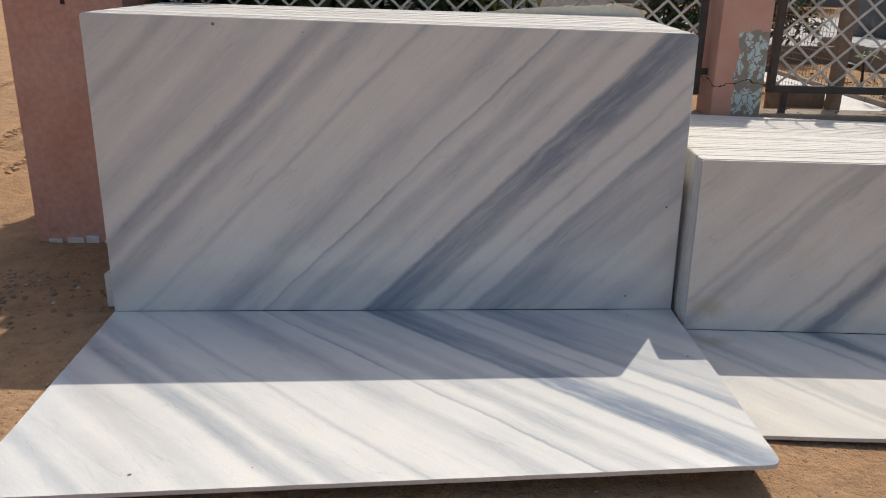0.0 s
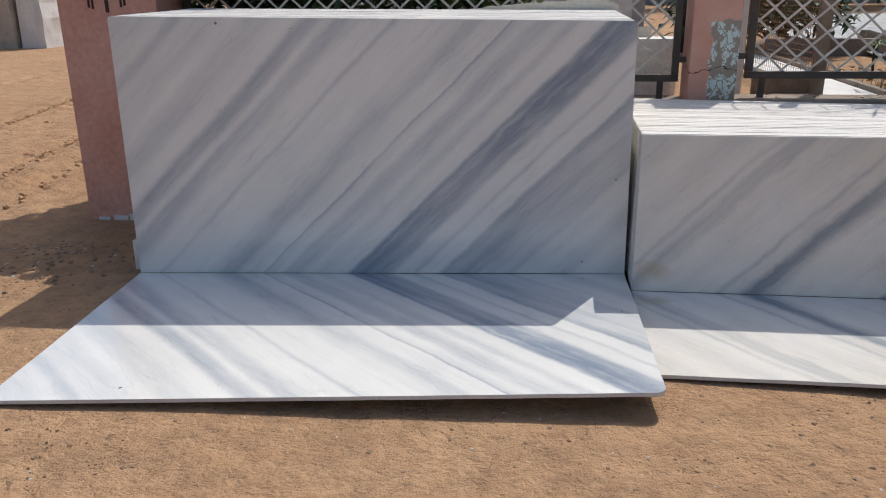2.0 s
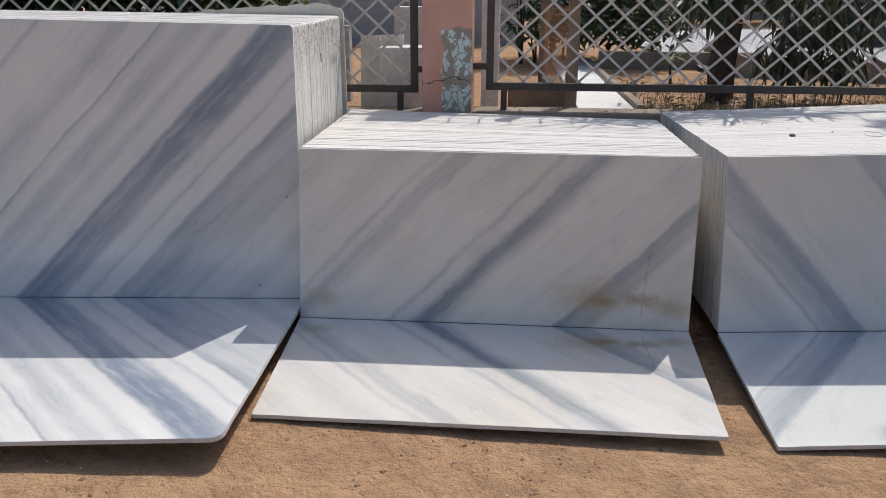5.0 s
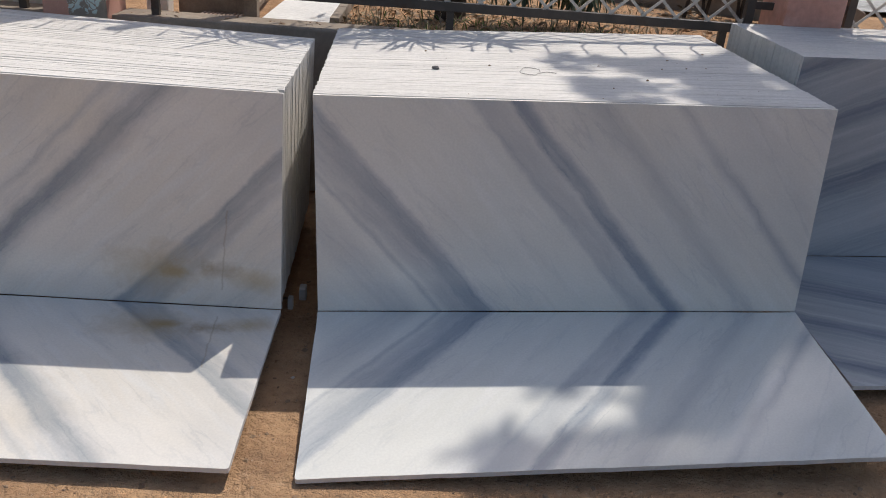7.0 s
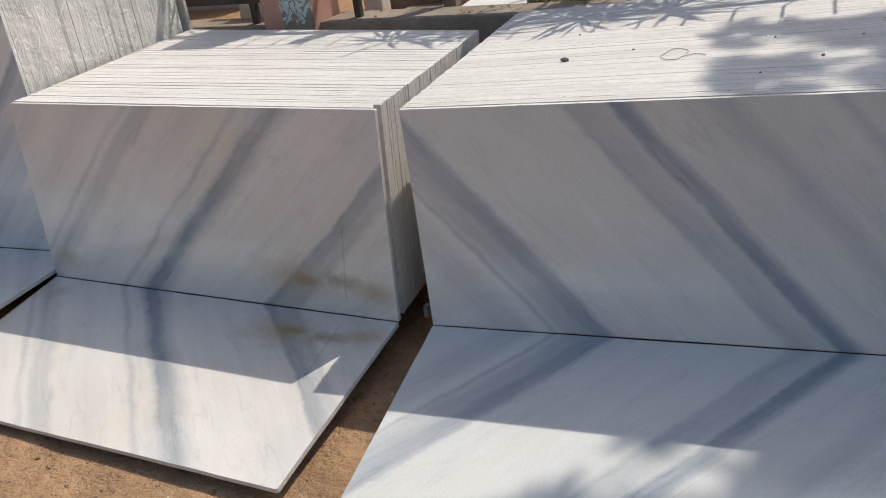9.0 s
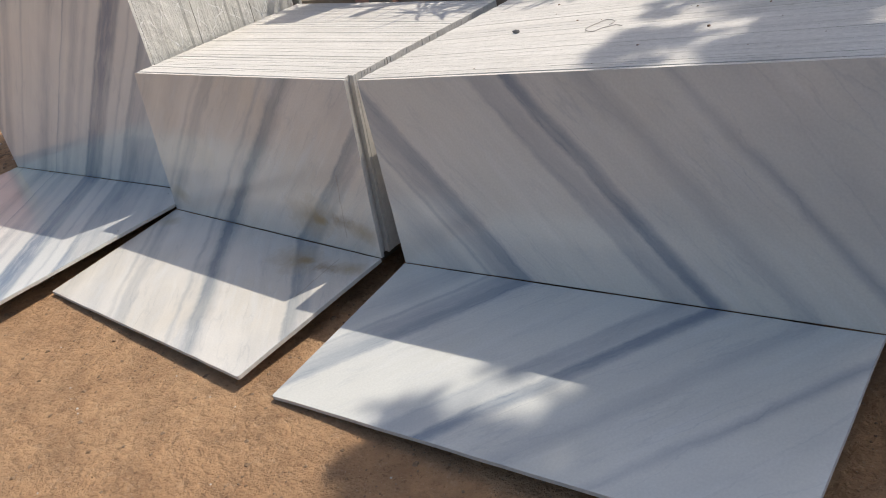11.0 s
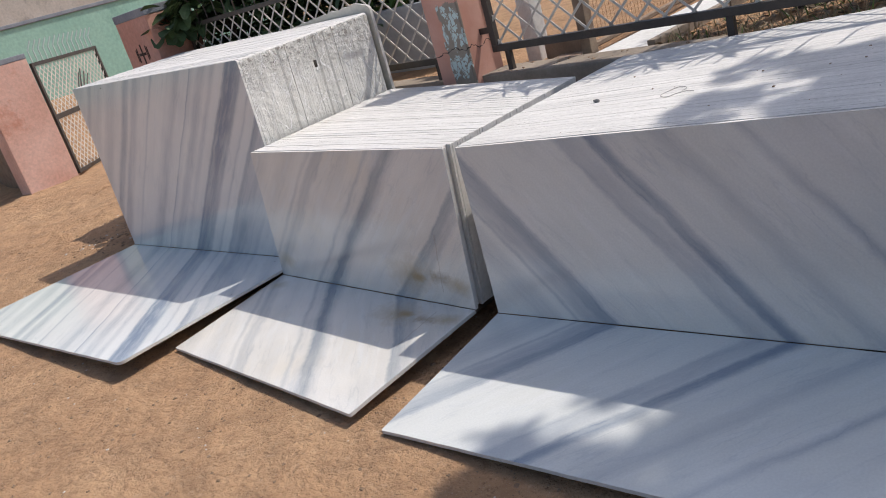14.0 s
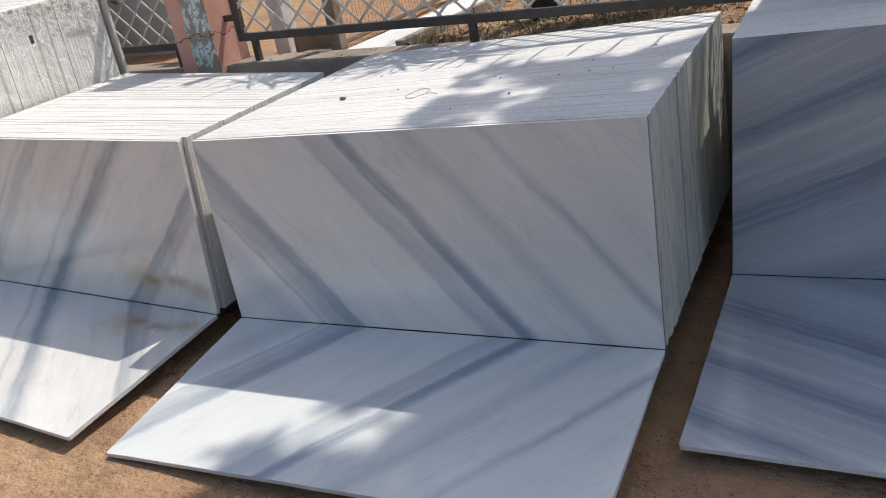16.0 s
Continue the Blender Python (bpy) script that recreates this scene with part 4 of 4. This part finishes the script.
# dark tree with long hanging leaves close behind the fence
tree("dark slender tree with long drooping leaves behind the fence", (4.91, 2.15, Y0 - 0.05), 2.0, 0.095,
     [(5.5, 2.0, 2.5), (4.4, 1.8, 2.4), (5.2, 2.7, 2.7)],
     [(5.30, 2.05, 1.55, 0.28), (5.50, 2.2, 1.35, 0.26), (5.25, 2.0, 1.15, 0.2), (4.72, 2.0, 1.45, 0.15), (4.95, 1.75, 1.95, 0.3), (4.55, 1.55, 2.0, 0.25), (5.0, 2.3, 2.4, 0.5), (5.65, 2.4, 1.75, 0.35), (5.6, 2.1, 1.1, 0.22), (5.8, 2.3, 1.4, 0.3), (5.45, 2.0, 1.75, 0.25)],
     95, LEAF_LONG, 0.22, 0.026, 0.9, 11)
fronds = bpy.data.objects["tree"]
for k, spot in enumerate(((4.28, 1.36, 1.98), (4.62, 1.5, 2.05), (5.0, 1.5, 1.95), (5.35, 1.52, 2.0))):
    part("frond", leaves(LEAF_LONG, clumps([(*spot, 0.05)], 34, rnd), 0.32, 0.022, 0.1, 60 + k, "frond"), None, fronds)
# broad tree whose crown shades the wide and the dark stacks: clumps of leaves above the shaded stretch of the plan
RAGGED = [(-2.6, 5.75), (-1.2, 5.42), (-0.8, 5.26), (-0.49, 5.10), (-0.43, 5.18), (-0.27, 5.36), (-0.11, 5.36), (0.0, 5.24), (0.1, 5.30), (0.34, 5.34), (0.5, 5.22), (0.75, 5.34), (0.9, 5.56)]
GAPS = [(5.70, 0.575, 0.11, 0.03), (5.65, 0.20, 0.10, 0.05), (5.57, 0.58, 0.05, 0.03), (6.0, 0.375, 0.09, 0.035), (5.47, 0.32, 0.07, 0.03), (5.50, -0.04, 0.09, 0.035),
        (5.56, -0.195, 0.055, 0.02), (5.50, -0.324, 0.045, 0.02), (5.85, 0.66, 0.08, 0.025), (5.92, 0.12, 0.06, 0.02), (5.40, 0.62, 0.07, 0.03), (6.08, 0.58, 0.06, 0.025), (5.38, -0.33, 0.05, 0.02)]


def crown_west(y):
    for (y0, x0), (y1, x1) in zip(RAGGED, RAGGED[1:]):
        if y0 <= y <= y1:
            return x0 + (x1 - x0) * (y - y0) / (y1 - y0)
    return 99.0 if y > 0 else 4.7


def under_crown(x, y):
    """The crown's uneven round outline, laid down on the plan along the sun's rays."""
    a = math.atan2((y + 1.6) / 3.0, (x - 7.6) / 2.4)
    return math.hypot((x - 7.6) / 2.4, (y + 1.6) / 3.0) < 1 + 0.09 * math.sin(3 * a + 1) + 0.06 * math.sin(7 * a) + 0.05 * math.sin(13 * a + 2)


crown = []
cell = 0.095
for iy in range(38):
    for ix in range(22):
        tx, ty = 4.55 + (ix + rnd.uniform(-0.4, 0.4)) * cell, -2.55 + (iy + rnd.uniform(-0.4, 0.4)) * cell
        edge = tx - crown_west(ty)
        if edge < 0.0 or ty > 0.64 + 0.12 * (tx - 5.5) or any(((tx - gx) / (ga + 0.055)) ** 2 + ((ty - gy) / (gb + 0.05)) ** 2 < 1 for gx, gy, ga, gb in GAPS):
            continue
        if rnd.random() < 0.3 * (1 - step(edge, 0.0, 0.15)):
            continue
        c = Vector((tx, ty, 0.87)) + SUN * rnd.uniform(5.6, 7.6)
        crown.append((c.x, c.y, c.z, rnd.uniform(0.05, 0.085), 20))
for tx, ty in ((7.1, 0.33), (6.95, 0.4), (7.25, 0.3), (7.0, 0.2), (7.15, 0.15), (6.85, 0.3)):
    c = Vector((tx, ty, 0.87)) + SUN * rnd.uniform(6.0, 8.0)
    crown.append((c.x, c.y, c.z, 0.16, 48))
for iy in range(20):
    for ix in range(19):
        tx, ty = 6.62 + (ix + rnd.uniform(-0.4, 0.4)) * 0.2, -2.55 + (iy + rnd.uniform(-0.4, 0.4)) * 0.19
        if ty > 0.78 or not under_crown(tx, ty):
            continue
        c = Vector((tx, ty, 0.87)) + SUN * rnd.uniform(5.8, 8.2)
        crown.append((c.x, c.y, c.z, rnd.uniform(0.12, 0.2), 48))
# unseen clumps added here to dim the light on the stacks' fronts
for iy in range(9):
    for ix in range(23):
        tx, ty = 4.9 + (ix + rnd.uniform(-0.4, 0.4)) * 0.25, -4.75 + (iy + rnd.uniform(-0.4, 0.4)) * 0.25
        if not under_crown(tx, ty) or rnd.random() < 0.12:
            continue
        c = Vector((tx, ty, 0.87)) + SUN * rnd.uniform(6.0, 8.4)
        crown.append((c.x, c.y, c.z, rnd.uniform(0.16, 0.26), 44))
tree("tall leafy shade tree standing behind the fence", (9.6, 3.6, Y0 - 0.05), 4.6, 0.2, [(7.6, 3.2, 6.4), (8.4, 1.6, 6.6), (9.6, 0.6, 6.9), (10.4, 2.2, 7.0), (9.0, -0.6, 6.8), (7.6, 2.0, 6.2)], crown, 16, LEAF_DARK, 0.12, 0.055, 0.2, 12)
# broad-leaved shrub beside the gate pillar
tree("broad-leaved shrub beside the salmon gate pillar", (0.12, 1.62, Y0 - 0.1), 0.8, 0.06, [(0.0, 1.25, 1.8), (0.35, 1.5, 1.9), (-0.2, 1.55, 2.0)],
     [(0.0, 1.22, 1.78, 0.2), (-0.12, 1.15, 1.62, 0.14), (0.2, 1.4, 1.9, 0.3), (0.1, 1.5, 1.6, 0.25), (-0.15, 1.5, 2.0, 0.3), (0.45, 1.7, 1.7, 0.3)], 34, LEAF_DARK, 0.22, 0.12, 0.35, 13, BLUNT)


def shrub(label, centres, per, mat, length, width, droop, seed):
    r2 = random.Random(seed)
    s = thing("shrub", label, "shrub")
    for cx, cy, cz, r in centres[:6]:
        bm = bmesh.new()
        rod(bm, (cx, cy, -0.05 if cx < -1 else Y0 - 0.05), (cx + r2.uniform(-0.1, 0.1), cy, cz), 0.015, 5, 0.006)
        part("stem", bm, BARK, s)
    part("foliage", leaves(mat, clumps(centres, per, r2), length, width, droop, seed), None, s)


shrub("dense dark hedge behind the mesh fence", [(-0.3 + 0.13 * i, 2.35 + 0.25 * math.sin(i * 1.7), z, 0.3) for i in range(17) for z in (1.15, 1.5, 1.85, 2.15)], 70, LEAF_DARK, 0.14, 0.07, 0.2, 21)
shrub("dark leafy hedge pressed against the fence by the gate pillar", [(-0.7 + 0.14 * i, 1.72 + 0.08 * math.sin(i * 2.3), z, 0.2) for i in range(12) for z in (1.0, 1.3, 1.6, 1.9)], 46, LEAF_DARK, 0.13, 0.065, 0.2, 29)
shrub("fresh green shrub in the sun behind the fence", [(1.55 + 0.11 * i, 2.12, 1.38 + 0.1 * (i % 3), 0.17) for i in range(6)], 30, LEAF_FRESH, 0.16, 0.05, 0.1, 22)
shrub("dark bushes at the back of the garden", [(3.95 + 0.16 * i, 6.2 + 0.5 * math.sin(i), z, 0.4) for i in range(9) for z in (1.2, 1.7, 2.2, 2.6)], 60, LEAF_DARK, 0.15, 0.06, 0.2, 23)
shrub("dark shaded bushes along the garden path", [(3.6 + 0.15 * i, 5.2 + 0.25 * math.sin(i * 1.3), z, 0.3) for i in range(11) for z in (1.15, 1.5, 1.9, 2.3)], 55, LEAF_DARK, 0.13, 0.05, 0.2, 28)
shrub("dark bush beside the white gravel", [(6.6 + 0.2 * i, 3.1 + 0.15 * (i % 2), z, 0.25) for i in range(5) for z in (1.15, 1.5)], 50, LEAF_LONG, 0.15, 0.03, 0.2, 24)
shrub("small bright green weed in the sand", [(4.74, 2.95, 1.0, 0.07)], 26, LEAF_FRESH, 0.09, 0.012, -0.2, 25)
shrub("dark trees far behind the yard", [(6 + 1.6 * i, 21 + 2 * math.sin(i * 2), z, 1.5) for i in range(13) for z in (2.0, 3.5, 5.0)], 90, LEAF_DARK, 0.5, 0.25, 0.2, 26)
shrub("dark trees behind the house wall", [(-16, -2 + 1.3 * i, z, 1.1) for i in range(9) for z in (3.0, 4.2)], 90, LEAF_DARK, 0.35, 0.16, 0.2, 27)

# dry grass and twigs on the sand behind the fence
spots = [(4.35 + rnd.random() * 2.0, 1.5 + rnd.random() ** 2 * 1.6, Y0) for _ in range(1100)]
tagged(part("dry_grass", leaves(LEAF_DRY, spots, 0.11, 0.006, -0.75, 31, "dry_grass"), None), "dry straw-coloured grass and weeds behind the fence", "grass", kind="stuff")
spots = [(4.3 + rnd.random() * 2.6, 1.46 + rnd.random() ** 1.5 * 2.2, Y0 + 0.012) for _ in range(1000)]
tagged(part("leaf_litter", leaves(LEAF_DEAD, spots, 0.075, 0.024, -0.05, 33, "leaf_litter"), None), "brown fallen leaves littering the sand behind the fence", "litter", kind="stuff")
spots = [(4.3 + rnd.random() * 1.5, 1.47 + rnd.random() ** 2 * 0.6, Y0) for _ in range(160)]
tagged(part("green_weeds", leaves(LEAF_FRESH, spots, 0.10, 0.008, -0.7, 32, "green_weeds"), None), "thin green weeds along the fence", "grass", kind="stuff")


# ---------------------------------------------------------------- small things
def stones(name, label, spots, mat, seed, kind="stuff"):
    """Loose angular stones, half sunk in the soil."""
    r2 = random.Random(seed)
    verts, faces = [], []
    for x, y, z, s in spots:
        b = len(verts)
        rot = Euler((r2.uniform(-0.4, 0.4), r2.uniform(-0.4, 0.4), r2.uniform(0, 6.3))).to_matrix()
        base = [(-1, -0.7, -0.5), (0.9, -0.8, -0.5), (1, 0.6, -0.5), (-0.8, 0.8, -0.5), (-0.6, -0.4, 0.45), (0.5, -0.5, 0.6), (0.6, 0.4, 0.4), (-0.4, 0.5, 0.55)]
        for c in base:
            v = rot @ Vector([k * r2.uniform(0.75, 1.2) for k in c]) * s
            verts.append((x + v.x, y + v.y, z + v.z * 0.7))
        faces += [tuple(b + k for k in f) for f in ((0, 3, 2, 1), (4, 5, 6, 7), (0, 1, 5, 4), (1, 2, 6, 5), (2, 3, 7, 6), (3, 0, 4, 7))]
    me = bpy.data.meshes.new(name)
    me.from_pydata(verts, [], faces)
    me.materials.append(mat)
    return tagged(new(name, me), label, "stones", kind=kind)


GRIT = plain("brown_grit", (0.22, 0.14, 0.085), (0.36, 0.25, 0.165), 20, 0.95, 0.4, 0.004)
PALE = plain("pale_pebble", (0.55, 0.50, 0.44), (0.68, 0.64, 0.58), 20, 0.85, 0.3, 0.003)
spots = [(rnd.uniform(-6, 7.5), -3.2 + 4.2 * rnd.random(), height(0, 0), rnd.uniform(0.0015, 0.005)) for _ in range(9000)]
spots += [(rnd.uniform(-3, 6.5), rnd.uniform(-3.2, 0.2), height(0, 0), 0.004 + 0.010 * rnd.random() ** 3) for _ in range(2600)]
stones("soil_crumbs", "small brown crumbs of soil strewn over the ground", spots, GRIT, 41)
spots = [(rnd.uniform(-3, 7), rnd.uniform(-3, 0.3), height(0, 0), rnd.uniform(0.003, 0.008)) for _ in range(260)]
spots += [(-1.1 + rnd.gauss(0.35, 0.35), 0.25 + rnd.gauss(0.1, 0.3), height(-1, 0.4), rnd.uniform(0.005, 0.013)) for _ in range(36)]
stones("pebbles", "scattered pale pebbles and stone chips", spots, PALE, 42)
spots = [(-1.0 + rnd.gauss(0.2, 0.4), 0.3 + rnd.gauss(0.1, 0.3), height(-1, 0.4), rnd.uniform(0.005, 0.02)) for _ in range(320)]
stones("rubble", "brown rubble beside the gate pillar", spots, GRIT, 43)
clods = [(-1.8 - 0.2 * (y - 1) + rnd.gauss(s, 0.14), y, 0.02, rnd.uniform(0.012, 0.042)) for y in [rnd.uniform(0.9, 9) for _ in range(800)] for s in (0.0, -0.3, -1.5)]
stones("clods", "clods of soil thrown up along the tyre ruts", clods, SAND, 44)

spots = []
for _ in range(24):
    x, y = rnd.uniform(4.7, 6.0), rnd.uniform(-0.15, 0.95)
    spots.append((x, y, 0.836 + 0.0325 * (x - 4.395) + 0.02 * (y + 0.2) * (x - 4.395) / 1.7, 0.0018 + 0.004 * rnd.random() ** 3))
stones("grit_crumbs", "dark crumbs and grit strewn on the sawn slab edges", spots, GRIT, 45)

spots = [(rnd.uniform(3.35, 6.35), rnd.uniform(1.215, 1.42), 0.811, 0.003 + 0.012 * rnd.random() ** 3) for _ in range(90)]
stones("plinth_litter", "grit and broken chips lying along the cement ledge", spots, GRIT, 46)

# small stone lying on the wide stack
bm = bmesh.new()
bmesh.ops.create_icosphere(bm, subdivisions=2, radius=0.015)
for v in bm.verts:
    v.co = Vector((v.co.x * 1.25, v.co.y * 0.8, v.co.z * 0.6)) * (1 + 0.25 * noise.noise(v.co * 90))
peb = tagged(part("stone_chip", bm, DARK_ROCK), "small brown stone lying on the slab edges", "stone", kind="thing")
peb.scale = (0.8, 0.8, 0.8)
peb.location = (4.784, 0.266, 0.8535)
# offcut that props the tall stack's edge
bm = bmesh.new()
box(bm, -0.03, 0.04, 0.03, 0.09, 0.0, 0.17, 0.006)
tagged(part("stone_prop", bm, STONE_WHITE), "white stone offcut wedged beside the tall stack", "offcut", kind="thing").location = (-0.03, 0.03, 0.0)

# white offcuts in the gap between the low and the wide stack
for x, y, s in ((4.335, 0.06, 0.022), (4.30, -0.02, 0.016)):
    bm = bmesh.new()
    box(bm, x - s * 0.6, x + s * 0.6, y - s, y + s, -0.03, 0.02 + s, 0.006)
    tagged(part("stone_offcut", bm, STONE_WHITE), "small white stone offcut lying between the stacks", "offcut", kind="thing")
# ribbed tile lying on the plinth
tile = thing("ribbed_tile", "dusty ribbed terracotta tile lying behind the fence", "tile")
TERRA = plain("dusty_terracotta", (0.42, 0.31, 0.24), (0.52, 0.41, 0.33), 8, 0.9, 0.4, 0.004)
bm = bmesh.new()
box(bm, 3.62, 3.90, 1.47, 1.60, 0.765, 0.79, 0.003)
part("plate", bm, TERRA, tile)
for i in range(13):
    bm = bmesh.new()
    box(bm, 3.63 + i * 0.021, 3.641 + i * 0.021, 1.475, 1.595, 0.79, 0.797)
    part("rib", bm, TERRA, tile)

# taller slab with a torn top edge at the back of the tall stack
pts = [(0, 0), (2.62, 0), (2.62, 1.34)]
r3 = random.Random(8)
for i in range(1, 26):
    f = i / 26
    pts.append((2.56 - 1.3 * f, 1.372 - 0.085 * f ** 1.5 + r3.uniform(-0.006, 0.006)))
pts += [(1.2, 1.26), (0, 1.26)]
slab("marble_slab", rounded(pts, [0, 0, 0.03] + [0] * (len(pts) - 3)), 0.02, frame_from((-0.02, 1.075, 0.01), (2.58, 1.075, 0.03), (-0.02, 1.09, 1.3)), (CREAM_SLAB, EDGE), -1,
     "rough grey slab with a torn top edge behind the tall stack", "slabs of the tall stack")

# timber bearers under the stacks
for x0, x1, y0, y1, zt, lab in ((0.25, 0.35, 0.02, 1.0, 0.008, "tall"), (2.2, 2.32, 0.02, 1.0, 0.075, "tall"), (2.8, 2.9, -0.12, 0.9, 0.07, "low"), (4.05, 4.15, -0.14, 0.8, 0.095, "low"),
                                (4.6, 4.7, -0.18, 1.05, 0.10, "wide"), (5.85, 5.95, -0.12, 1.0, 0.15, "wide"), (6.45, 6.55, 0.5, 1.0, 0.105, "smoky"), (7.8, 7.9, 0.55, 1.0, 0.145, "smoky")):
    bm = bmesh.new()
    box(bm, x0, x1, y0, y1, -0.03, zt, 0.006)
    tagged(part("timber_bearer", bm, WOOD), "weathered timber bearer under the %s stack" % lab, "timber", "bearers under the stacks", "thing")
for x, y, h in ((2.35, -0.9, 0.055), (0.5, -0.7, 0.01), (4.0, -0.7, 0.035), (5.8, -0.65, 0.045), (7.0, -0.2, 0.06)):
    bm = bmesh.new()
    box(bm, x - 0.06, x + 0.06, y - 0.05, y + 0.05, -0.03, h, 0.008)
    tagged(part("support_block", bm, WOOD), "small timber block under a laid slab", "block", "supports of the laid slabs", "thing")

# faint loop pencilled across the sawn edges of the wide stack
PENCIL = plain("pencil_grey", (0.36, 0.34, 0.31), (0.46, 0.44, 0.40), 30, 0.9, 0)
bm = bmesh.new()
loop = [(5.128 + 0.036 * math.cos(a) + 0.006 * math.sin(3 * a), 0.268 + 0.062 * math.sin(a), 0.0) for a in [i * math.pi / 11 for i in range(21)]] + [(5.19, 0.262, 0.0), (5.222, 0.246, 0.0)]
for p, q in zip(loop, loop[1:]):
    za, zb = (0.8372 + 0.0307 * (c[0] - 4.395) + 0.024 * (c[1] + 0.19) * (c[0] - 4.395) / 1.7 for c in (p, q))
    rod(bm, (p[0], p[1], za), (q[0], q[1], zb), 0.0013, 4)
tagged(part("pencil_mark", bm, PENCIL), "faint loop pencilled on the sawn slab edges", "mark", kind="thing")
